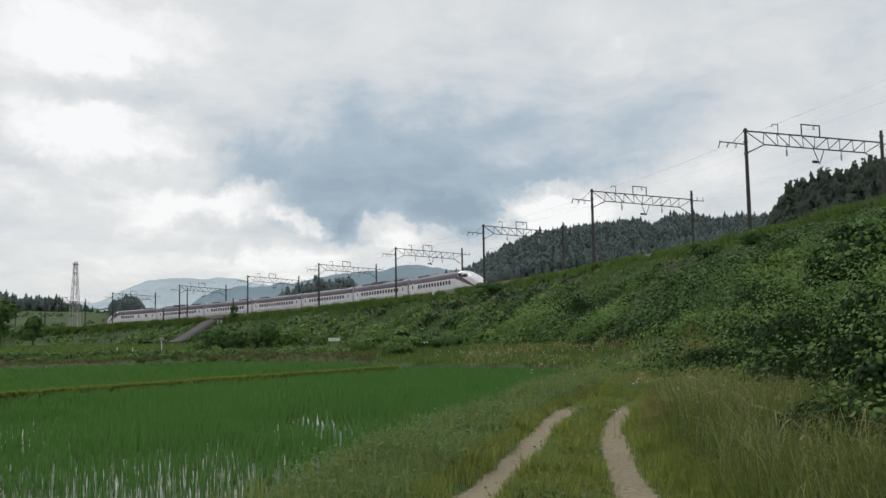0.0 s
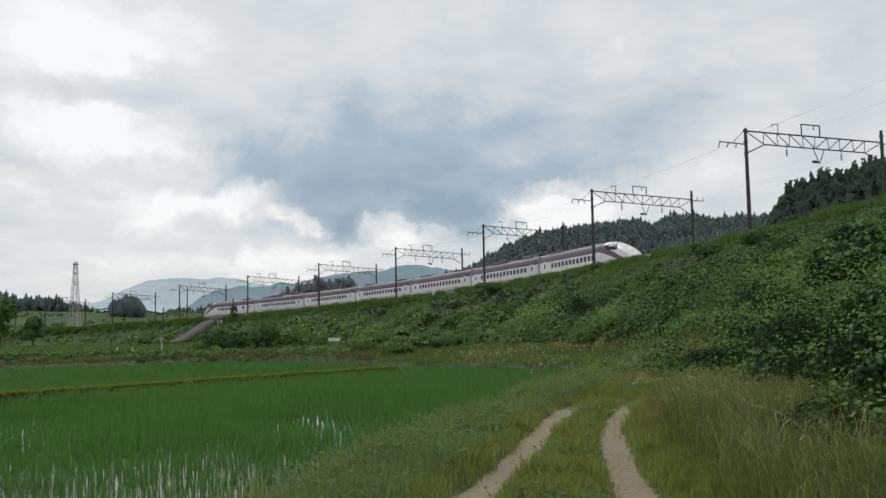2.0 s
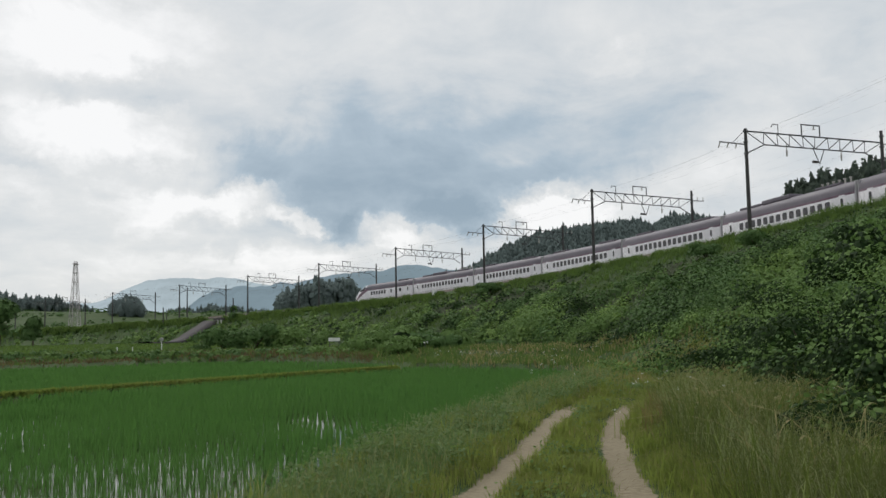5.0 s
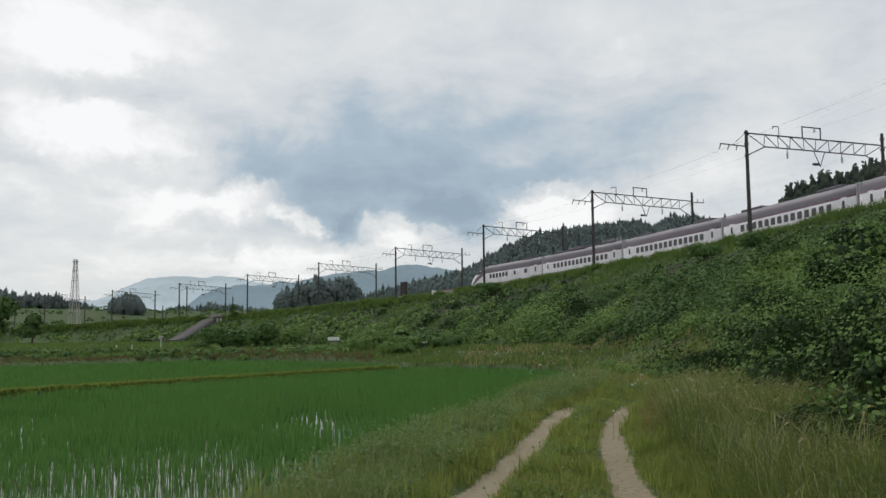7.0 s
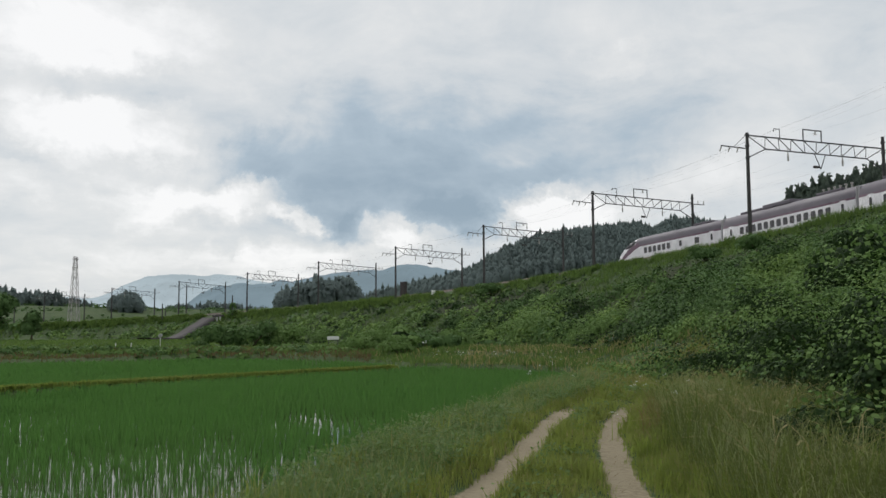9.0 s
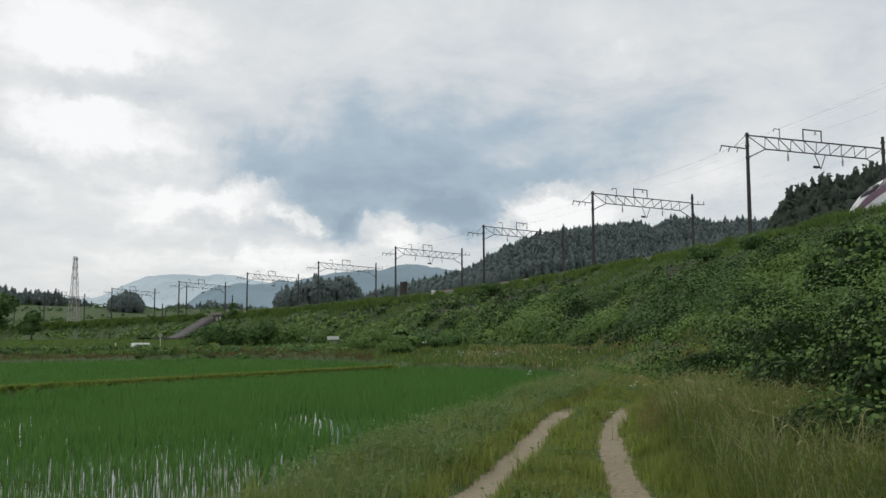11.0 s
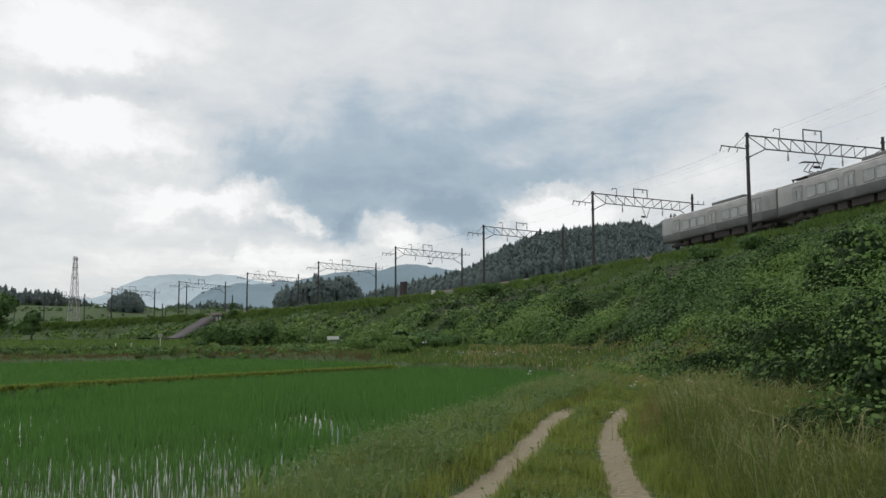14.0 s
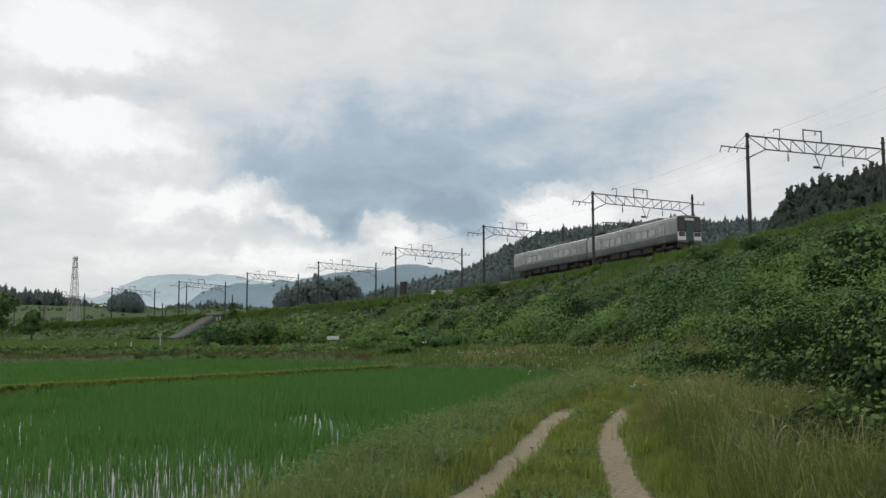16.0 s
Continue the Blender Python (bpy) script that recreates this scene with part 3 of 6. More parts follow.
# ---------- trains ----------
SIDE = (0.055, 0.13, 0.20, 0.27, 0.34, 0.41, 0.48, 0.55, 0.61, 0.665, 0.745)


def section(w, z0, z1, n_roof=6):
    """Half outline of a car body (side, up) from the underside to the roof's middle."""
    h = z1 - z0
    pts = [(0.0, z0), (w * 0.80, z0)]
    for f in SIDE:
        pts.append((w * (1 - 0.05 * (f < 0.06) - 0.02 * (0.06 < f < 0.14) - 0.055 * max(f - 0.55, 0) ** 1.4 / 0.195 ** 1.4), z0 + h * f))
    for i in range(1, n_roof + 1):
        a = math.pi / 2 * i / n_roof
        pts.append((w * 0.945 * math.cos(a) ** 0.9 if i < n_roof else 0.0, z0 + h * (0.745 + 0.255 * math.sin(a))))
    return pts


def loft(name, rings, mats, pick, parent, label=""):
    """Skins rings of (x, outline) into one mesh; pick(x, f) gives the material's index from the place along the car and the share of its height."""
    bm = bmesh.new()
    R = []
    for x, outline in rings:
        ring = [bm.verts.new((x, -o, u)) for o, u in outline] + [bm.verts.new((x, o, u)) for o, u in outline[-2:0:-1]]
        R.append(ring)
    k = len(R[0])
    for i in range(len(R) - 1):
        lo, hi = rings[i][1][0][1] + rings[i + 1][1][0][1], rings[i][1][-1][1] + rings[i + 1][1][-1][1]
        for j in range(k):
            f = bm.faces.new((R[i][j], R[i + 1][j], R[i + 1][(j + 1) % k], R[i][(j + 1) % k]))
            c = f.calc_center_median()
            f.material_index = pick(c.x, (2 * c.z - lo) / max(hi - lo, 0.01))
            f.smooth = True
    bm.faces.new(R[0])
    bm.faces.new(R[-1][::-1])
    for e in bm.edges:
        if len(e.link_faces) == 2 and e.calc_face_angle(0) > 0.7:
            e.smooth = False
    bmesh.ops.recalc_face_normals(bm, faces=bm.faces[:])
    return part(name, bm, mats, parent, label)


def pane(name, x0, x1, z0, z1, y, mat, parent, label="", lean=0.0, depth=0.03):
    bm = bmesh.new()
    c = min(0.08, (x1 - x0) * 0.25)
    outline = [(x0 + c, z0), (x1 - c, z0), (x1, z0 + c), (x1, z1 - c), (x1 - c, z1), (x0 + c, z1), (x0, z1 - c), (x0, z0 + c)]
    sg = 1 if y > 0 else -1
    for d in (0.0, depth):
        vs = [bm.verts.new((px, y + sg * (d - lean * (pz - z0) / max(z1 - z0, 0.01)), pz)) for px, pz in outline]
        if d:
            bm.faces.new(vs)
            for i in range(8):
                j = (i + 1) % 8
                bm.faces.new((prev[i], prev[j], vs[j], vs[i]))
        prev = vs
    bmesh.ops.recalc_face_normals(bm, faces=bm.faces[:])
    return part(name, bm, mat, parent, label)


def bogie(x, parent):
    bm = bmesh.new()
    for y in (-1.0, 1.0):
        box(bm, x - 1.6, x + 1.6, y - 0.09, y + 0.09, 0.42, 0.66, 0.02)
        box(bm, x - 0.35, x + 0.35, y - 0.18, y + 0.18, 0.55, 0.95, 0.03)
    box(bm, x - 0.3, x + 0.3, -1.0, 1.0, 0.45, 0.7)
    b = part("bogie", bm, "under", parent)
    for dx in (-1.1, 1.1):
        for y in (-0.72, 0.72):
            bm = bmesh.new()
            bar(bm, (x + dx, y - 0.06, 0.43), (x + dx, y + 0.06, 0.43), 0.43, 0.43, 20)
            bar(bm, (x + dx, y * 1.12 - 0.02, 0.43), (x + dx, y * 1.12 + 0.02, 0.43), 0.16, 0.14, 12)
            part("wheel", bm, "under", b)
    return b


EW = 1.47


def express_car(kind, length, n_win, gear=False):
    """One car of the express; x forward. kind: middle, nose (leads) or tail (trails). mount: pantograph base."""
    e = new("express_train_car")
    tagged(e, {"middle": "white express train car with grey-violet roof and dark windows",
               "nose": "white pointed leading express train car with violet sweep",
               "tail": "white pointed trailing express train car with violet sweep"}[kind], "train car", "cars of the express train")
    h = length / 2
    sign = {"nose": 1, "tail": -1}.get(kind, 1)
    nose0, LN = h - 6.6, 7.3 if kind == "nose" else 6.6

    def shape(u):
        """The body's outline at the share u of the nose."""
        u = max(u, 0.0)
        top = 3.98 - 2.93 * u ** 2.1
        wid = EW * (1 - 0.15 * u ** 2 - 0.62 * u ** 6)
        return section(wid, 0.55 + 0.05 * u ** 4, top)

    def plain(f):
        return 1 if f > 0.665 else (2 if f > 0.61 else 0)

    if kind == "middle":
        xs = [-h + 0.12, -h + 0.2, -h * 0.5, 0, h * 0.5, h - 0.2, h - 0.12]
        pick = lambda x, f: plain(f)
    else:
        xs = [-h + 0.12, -h + 0.2, -h * 0.5, 0, nose0 - 0.4] + [nose0 + LN * i / 26 for i in range(26)] + [nose0 + LN - 0.12, nose0 + LN - 0.04]

        def pick(x, f):
            u = (x * sign - nose0) / LN
            if u < 0.06:
                return plain(f)
            return 1 if u < 0.13 and f > 0.66 else 0
    rings = []
    for i, x in enumerate(xs):
        sec = shape((x - nose0) / LN) if kind != "middle" else shape(0)
        if i == 0 or (kind == "middle" and i == len(xs) - 1):
            sec = [(o * 0.97, u) for o, u in sec]
        if kind != "middle" and i >= len(xs) - 2:
            sec = [(o * (0.75 if i == len(xs) - 2 else 0.4), 0.8 + (u - 0.8) * (0.9 if i == len(xs) - 2 else 0.5)) for o, u in sec]
        rings.append((x * sign, sec))
    if sign < 0:
        rings = rings[::-1]
    loft("body", rings, ["white_paint", "roof_paint", "violet"], pick, e)
    # windows
    pitch_w = 1.02 if kind == "middle" else 0.98
    wx0 = -n_win * pitch_w / 2 if kind == "middle" else (-h + 3.4 if kind == "nose" else h - 3.4 - n_win * pitch_w)
    if kind == "tail":
        wx0 = -h + 7.6
        n_win = 6
    for side in (-1, 1):
        y = side * (EW - 0.006)
        for i in range(n_win):
            x = wx0 + i * pitch_w
            pane("window", x + 0.2, x + 0.86, 1.72, 2.42, y, "dark_glass", e, lean=0.012)
        doors = [-h + 1.7] if kind == "nose" else ([-h + 1.7, h - 1.7] if kind == "middle" else [h - 1.7])
        if kind == "tail":
            pane("window", wx0 + 7.6, wx0 + 8.1, 1.75, 2.4, y, "dark_glass", e, lean=0.012)
            pane("window", wx0 + 10.6, wx0 + 11.4, 1.75, 2.4, y, "dark_glass", e, lean=0.012)
        for x in doors:
            d = pane("door", x - 0.42, x + 0.42, 0.95, 2.75, y, "white_paint", e, "white sliding door", lean=0.03, depth=0.02)
            pane("door_window", x - 0.16, x + 0.16, 1.75, 2.45, y + side * 0.006, "dark_glass", d, "narrow dark door window", lean=0.012)
        if kind == "nose":
            pane("window", h - 8.6, h - 8.2, 1.75, 2.45, y, "dark_glass", e, lean=0.012)
        part("skirt_line", box(bmesh.new(), -h + 1.2, h - (6.2 if kind == "nose" else 1.2), side * EW - 0.004, side * EW + 0.006, 1.05, 1.09), "violet", e) if kind == "middle" else None
    # cab glass
    if kind != "middle":
        def skin(u, f, side, lift=0.012):
            """A point of the nose at the share u of its length and f of its height."""
            out = shape(u)
            z = out[0][1] + f * (out[-1][1] - out[0][1])
            for (o0, z0), (o1, z1) in zip(out[1:], out[2:]):
                if z0 <= z <= z1 + 1e-6:
                    o = o0 + (o1 - o0) * (z - z0) / max(z1 - z0, 1e-6)
                    break
            return ((nose0 + LN * u) * sign, side * (o + lift), z + lift * max(f - 0.6, 0) * 2)

        def patch_part(name, mat, u0, u1, lo, hi, label, n=24, m=4):
            for side in (-1, 1):
                bm = bmesh.new()
                g = [[bm.verts.new(skin(u0 + (u1 - u0) * i / n, lo(i / n) + (hi(i / n) - lo(i / n)) * j / m, side)) for j in range(m + 1)] for i in range(n + 1)]
                for i in range(n):
                    for j in range(m):
                        f = bm.faces.new((g[i][j], g[i + 1][j], g[i + 1][j + 1], g[i][j + 1]))
                        f.smooth = True
                bmesh.ops.recalc_face_normals(bm, faces=bm.faces[:])
                if sum(f.normal.y * side for f in bm.faces) < 0:
                    bmesh.ops.reverse_faces(bm, faces=bm.faces[:])
                part(name, bm, mat, e, label)

        patch_part("violet_sweep", "violet", 0.0, 0.80, lambda q: 0.59 - 0.42 * q ** 1.1, lambda q: 0.77 - 0.46 * q ** 0.9 + 0.11 * math.sin(q * math.pi), "violet band sweeping down the nose")
        patch_part("windscreen", "screen", 0.12, 0.52, lambda q: 0.76 - 0.08 * math.sin(q * math.pi), lambda q: 0.82 + 0.16 * math.sin(min(q * 1.25, 1) * math.pi / 2) - 0.10 * max(q - 0.75, 0) * 4, "dark wraparound windscreen", 16, 5)
        for side in (-1, 1):
            out = shape(0.80)
            part("headlight", bar(bmesh.new(), ((nose0 + LN * 0.80) * sign, side * out[9][0] * 0.99, out[9][1]), ((nose0 + LN * 0.87) * sign, side * out[9][0] * 0.93, out[9][1] - 0.1), 0.10, 0.07, 10),
                 "sign_white", e, "slim clear headlight")
    # roof gear and underframe
    for x in ((-h + 2.5, h - 6.0) if kind == "middle" else ((-h + 2.5,) if kind == "nose" else (h - 6.0,))):
        part("roof_unit", box(bmesh.new(), x, x + 3.5, -0.8, 0.8, 3.86, 4.1, 0.06), "roof_paint", e)
    if gear:
        for k in range(6):
            x = h - 1.6 - 0.75 * k
            bm = bar(bmesh.new(), (x, -0.45, 3.85), (x, -0.45, 4.28), 0.10, 0.07, 8)
            part("roof_insulator", bar(bm, (x, -0.45, 4.28), (x, -0.45, 4.40), 0.13, 0.13, 8), "insulator", e)
        part("cable_cover", box(bmesh.new(), -h + 6.5, -h + 11.0, -0.95, 0.95, 3.8, 4.25, 0.12), "roof_paint", e)
    for x in (-h + 3.4, h - (3.4 if kind == "middle" else 4.6)):
        bogie(x, e)
    part("underframe", box(bmesh.new(), -h + 5.4, h - 6.6, -1.25, 1.25, 0.3, 0.62, 0.05), "under", e)
    if kind == "middle":
        part("gangway", box(bmesh.new(), h - 0.14, h + 0.02, -1.36, 1.36, 0.9, 3.75, 0.05), "gangway", e)
        part("gangway", box(bmesh.new(), -h - 0.02, -h + 0.14, -1.36, 1.36, 0.9, 3.75, 0.05), "gangway", e)
    else:
        part("gangway", box(bmesh.new(), *sorted(((-h - 0.02) * sign, (-h + 0.14) * sign)), -1.36, 1.36, 0.9, 3.75, 0.05), "gangway", e)
    return e


EXPRESS = []
nose_car = express_car("nose", 23.0, 12)
EXPRESS.append((nose_car, 11.5))
mid = express_car("middle", 20.5, 14)
geared = express_car("middle", 20.5, 14, True)
for i in range(5):
    car = (geared if i == 0 else copy_thing(geared, Matrix())) if i in (0, 4) else (mid if i == 1 else copy_thing(mid, Matrix()))
    EXPRESS.append((car, 23.0 + 20.5 * i + 10.25))
EXPRESS.append((express_car("tail", 23.0, 6), 23.0 + 102.5 + 11.5))


def local_car(cab):
    """One car of the local train, x forward; cab: the car with its cab at the rear end."""
    e = new("local_train_car")
    tagged(e, "silver local train car with dark lower panels" + (" and black cab front" if cab else ""), "train car", "cars of the local train")
    L, h, w = 19.3, 9.65, 1.43
    out = [(0, 0.98), (w * 0.96, 0.98), (w, 1.10), (w, 1.76), (w, 1.80), (w, 2.6), (w * 0.985, 3.2), (w * 0.93, 3.42), (w * 0.78, 3.56), (w * 0.4, 3.64), (0, 3.66)]
    xs = [-h, -h + 0.08, -h * 0.5, 0, h * 0.5, h - 0.08, h]
    rings = [(x, [(o * (0.97 if i in (0, 6) else 1), u - (0.03 if i in (0, 6) and u > 3.3 else 0)) for o, u in out]) for i, x in enumerate(xs)]
    loft("body", rings, ["silver", "silver_low", "roof_paint"], lambda x, f: 1 if f < 0.295 else (2 if f > 0.955 else 0), e)
    for side in (-1, 1):
        y = side * (w - 0.004)
        for x in (-6.9, 0.1, 6.7):
            pane("door_frame", x - 0.69, x + 0.69, 1.08, 3.05, y, "silver_low", e, depth=0.006)
            d = pane("door", x - 0.65, x + 0.65, 1.80, 3.0, y, "silver", e, "stainless sliding door pair", depth=0.012)
            pane("door_foot", x - 0.65, x + 0.65, 1.12, 1.80, y, "silver_low", d, depth=0.012)
            for dx in (-0.48, 0.10):
                pane("door_window", x + dx, x + dx + 0.38, 1.95, 2.75, y + side * 0.012, "pale_glass", d)
        for x0, x1 in ((-5.6, -4.3), (-4.1, -2.9), (-2.8, -1.5), (1.4, 2.7), (2.9, 4.1), (4.2, 5.5)):
            w_f = pane("window", x0, x1, 1.86, 2.80, y, "silver_low", e, depth=0.010)
            pane("glass", x0 + 0.07, x1 - 0.07, 1.93, 2.73, y + side * 0.004, "pale_glass", w_f, depth=0.012)
        bm = bmesh.new()
        for z in (1.2, 1.32, 1.44):
            box(bm, -h + 0.3, h - 0.3, side * w - 0.006, side * w + 0.008, z, z + 0.025)
        part("side_ribs", bm, "silver_low", e)
        part("gutter", box(bmesh.new(), -h + 0.1, h - 0.1, side * w * 0.95 - 0.02, side * w * 0.95 + 0.02, 3.36, 3.41), "silver", e)
    if cab:
        x = -h
        bm = bmesh.new()
        box(bm, x - 0.12, x + 0.02, -1.36, 1.36, 1.9, 3.5, 0.06)
        part("cab_front", bm, "black", e, "glossy black cab front")
        part("cab_front_lower", box(bmesh.new(), x - 0.13, x + 0.02, -1.37, 1.37, 0.98, 1.9, 0.05), "sign_white", e, "white lower cab front")
        part("bumper", box(bmesh.new(), x - 0.20, x + 0.02, -1.30, 1.30, 0.80, 1.06, 0.04), "silver_low", e)
        part("cab_door", box(bmesh.new(), x - 0.18, x, -0.45, 0.45, 0.86, 2.95, 0.04), "teal", e, "dark green end door")
        part("destination_panel", box(bmesh.new(), x - 0.15, x, -0.55, 0.55, 3.08, 3.34, 0.02), "sign_white", e, "white destination panel")
        for side in (-1, 1):
            part("cab_window", box(bmesh.new(), x - 0.14, x, *sorted((side * 0.5, side * 1.25)), 2.1, 3.0, 0.03), "dark_glass", e)
            part("tail_lamp", bar(bmesh.new(), (x - 0.17, side * 0.95, 1.62), (x - 0.1, side * 0.95, 1.62), 0.11, 0.11, 12), "lamp_red", e, "red tail lamp")
            part("lamp_panel", box(bmesh.new(), x - 0.145, x, *sorted((side * 0.55, side * 1.28)), 1.46, 1.78, 0.02), "black", e, "dark lamp recess")
            part("lamp_band", box(bmesh.new(), x - 0.15, x, *sorted((side * 0.5, side * 1.3)), 1.78, 1.86), "black", e)
        part("snow_plough", box(bmesh.new(), x - 0.1, x + 0.3, -1.2, 1.2, 0.3, 0.9, 0.05), "under", e)
        part("coupler", box(bmesh.new(), x - 0.6, x, -0.15, 0.15, 0.75, 1.0, 0.03), "under", e)
    roof = [(-3.0, 2.4), (4.6, 1.5)] if cab else [(-1.5, 2.6)]
    for x, hw in roof:
        part("air_conditioner", box(bmesh.new(), x - hw, x + hw, -0.85, 0.85, 3.5, 3.95, 0.12), "silver_low", e)
    for x in (-7.2, -6.0, 7.4):
        part("roof_vent", box(bmesh.new(), x - 0.5, x + 0.5, -0.5, 0.5, 3.55, 3.80, 0.06), "silver_low", e)
    if cab:
        bm = bmesh.new()
        box(bm, 5.6, 8.2, -0.7, 0.7, 3.85, 3.95, 0.02)
        for dx in (5.9, 7.9):
            for y in (-0.6, 0.6):
                bar(bm, (dx, y, 3.6), (dx, y, 3.9), 0.07)
        part("pantograph_base", bm, "under", e)
        for px, py in ((8.7, -0.5), (9.1, 0.2), (5.0, -0.5), (5.3, 0.4)):
            pin = bar(bmesh.new(), (px, py, 3.6), (px, py, 3.98), 0.08, 0.06, 8)
            part("roof_insulator", bar(pin, (px, py, 3.98), (px, py, 4.10), 0.12, 0.12, 8), "under", e)
        part("roof_conduit", bar(bmesh.new(), (4.9, -0.5, 4.02), (8.8, -0.5, 4.02), 0.035), "under", e)
        bm = bmesh.new()
        for y in (-0.35, 0.35):
            bar(bm, (6.0, y, 3.95), (7.5, y * 0.7, 4.55), 0.04)
            bar(bm, (7.5, y * 0.7, 4.55), (6.6, y * 0.6, 5.1), 0.035)
        bar(bm, (6.6, -0.85, 5.12), (6.6, 0.85, 5.12), 0.04)
        bar(bm, (6.9, -0.85, 5.12), (6.9, 0.85, 5.12), 0.04)
        for x in (6.6, 6.9):
            for y in (-1, 1):
                bar(bm, (x, y * 0.85, 5.12), (x, y * 1.05, 4.98), 0.03)
        part("pantograph", bm, "under", e, "raised pantograph")
    for x in (-6.8, 6.8):
        bogie(x, e)
    for k, (x0, x1) in enumerate(((-4.6, -2.6), (-2.2, 0.3), (0.8, 2.0), (2.4, 4.4))):
        part("equipment_box", box(bmesh.new(), x0, x1, -1.2, 1.2, 0.35 + 0.06 * (k % 2), 1.0, 0.04), "under", e)
    part("gangway", box(bmesh.new(), *((h - 0.02, h + 0.22) if cab else (-h - 0.22, -h + 0.02)), -0.6, 0.6, 1.0, 3.2, 0.03), "under", e)
    return e


LOCAL = [(local_car(False), 9.9), (local_car(True), 29.7)]


# ---------- small vehicle ----------
def small_van():
    e = new("small_van")
    tagged(e, "small white van driving on the field road", "van")
    bm = bmesh.new()
    box(bm, -1.65, 1.65, -0.73, 0.73, 0.28, 1.05, 0.12)
    part("body", bm, "sign_white", e)
    bm = bmesh.new()
    box(bm, -1.6, 0.75, -0.68, 0.68, 0.95, 1.86, 0.14)
    for v in bm.verts:
        if v.co.z > 1.5 and v.co.x > 0:
            v.co.x -= 0.25
    part("cabin", bm, "sign_white", e)
    for side in (-1, 1):
        part("side_window", box(bmesh.new(), -1.35, 0.4, side * 0.685 - 0.008, side * 0.685 + 0.008, 1.2, 1.6), "dark_glass", e)
        for x in (-1.1, 1.1):
            part("wheel", bar(bmesh.new(), (x, side * 0.6, 0.27), (x, side * 0.74, 0.27), 0.27, 0.27, 16), "under", e)
    return e


VAN = small_van()


def car_pose(s, off, back):
    """Pose of a car whose middle is at s; back: it faces towards smaller s."""
    a, b = line(s - 7.2, off)[0], line(s + 7.2, off)[0]
    d = (a - b if back else b - a).normalized()
    side = Vector((0, 0, 1)).cross(d).normalized()
    m = Matrix((d, side, d.cross(side))).transposed().to_4x4()
    m.translation = (a + b) / 2
    return m


TIMES = [0.5 * i for i in range(33)]


def motions():
    for car, back in EXPRESS:
        walk(car, [(t, car_pose(79.68 - 21.047 * t + 0.0387 * t * t + back, TRACK_E, True)) for t in TIMES])
    for car, back in LOCAL:
        walk(car, [(t, car_pose(28.33 + 18.288 * (t - 14.5) - 0.0413 * (t - 14.5) ** 2 - back, TRACK_L, False)) for t in TIMES])
    road = [(0, -30, 140), (9.0, -30, 140), (9.4, -30.6, 139.2), (10, -34, 134), (10.8, -39.5, 126.5), (11.5, -45.5, 122.3), (12, -51, 121), (12.5, -57.5, 119.6),
            (13.0, -64, 118.4), (14, -79, 115.6), (16, -110, 110)]
    rows = []
    for i, (t, x, y) in enumerate(road):
        j = min(max(i, 1), len(road) - 2)
        a = math.degrees(math.atan2(road[j + 1][2] - road[j - 1][2], road[j + 1][1] - road[j - 1][1])) if 1 < i else -125
        rows.append((t, pose(x, y, float(ground_height(x, y)), 0, 0, a)))
    walk(VAN, rows)


# ---------- plants ----------
RNG = np.random.default_rng(7)


def unit(v):
    return v / np.maximum(np.linalg.norm(v, axis=-1, keepdims=True), 1e-9)


def blades(pos, height, width, lean, azim, bend=0.45):
    """Grass blades, three triangles each: pos (n,3), the rest per blade."""
    n = len(pos)
    dirv = np.stack([np.cos(azim), np.sin(azim), np.zeros(n)], -1)
    side = np.stack([-np.sin(azim), np.cos(azim), np.zeros(n)], -1)
    up = np.array([0, 0, 1.0])
    w, h, l = width[:, None], height[:, None], lean[:, None]
    base, mid = pos, pos + up * h * 0.58 + dirv * l * h * bend * 0.6
    tip = pos + up * h * (1 - 0.25 * np.minimum(l, 1.2)) + dirv * l * h
    V = np.stack([base - side * w * 0.5, base + side * w * 0.5, mid - side * w * 0.42, mid + side * w * 0.42, tip], 1)
    i = np.arange(n)[:, None] * 5
    F = np.concatenate([i + [0, 1, 3], i + [0, 3, 2], i + [2, 3, 4]], 1).reshape(-1, 3)
    return V.reshape(-1, 3), F


def leaves(pos, normal, size, fold=0.25, round_tip=False):
    """Folded leaves: four corners, two triangles each, or six corners where they are seen near."""
    n = len(pos)
    t = unit(np.cross(normal, RNG.normal(size=(n, 3))))
    b = np.cross(normal, t)
    L, W = size[:, None], size[:, None] * RNG.uniform(0.38, 0.62, (n, 1))
    drop = normal * L * fold
    if round_tip:
        V = np.stack([pos - t * L * 0.5, pos - t * L * 0.22 + b * W * 0.9 - drop * 0.6, pos + t * L * 0.22 + b * W * 0.72 - drop * 0.7,
                      pos + t * L * 0.6 - drop * 0.6, pos + t * L * 0.22 - b * W * 0.72 - drop * 0.7, pos - t * L * 0.22 - b * W * 0.9 - drop * 0.6], 1)
        i = np.arange(n)[:, None] * 6
        F = np.concatenate([i + [0, 1, 2], i + [0, 2, 3], i + [0, 3, 4], i + [0, 4, 5]], 1).reshape(-1, 3)
        return V.reshape(-1, 3), F
    V = np.stack([pos - t * L * 0.5, pos + b * W - drop * 0.6, pos + t * L * 0.55 - drop * 0.5, pos - b * W - drop * 0.6], 1)
    i = np.arange(n)[:, None] * 4
    F = np.concatenate([i + [0, 1, 2], i + [0, 2, 3]], 1).reshape(-1, 3)
    return V.reshape(-1, 3), F


def joined(chunks):
    V, F, k = [], [], 0
    for v, f in chunks:
        V.append(v)
        F.append(f + k)
        k += len(v)
    return np.concatenate(V), np.concatenate(F)


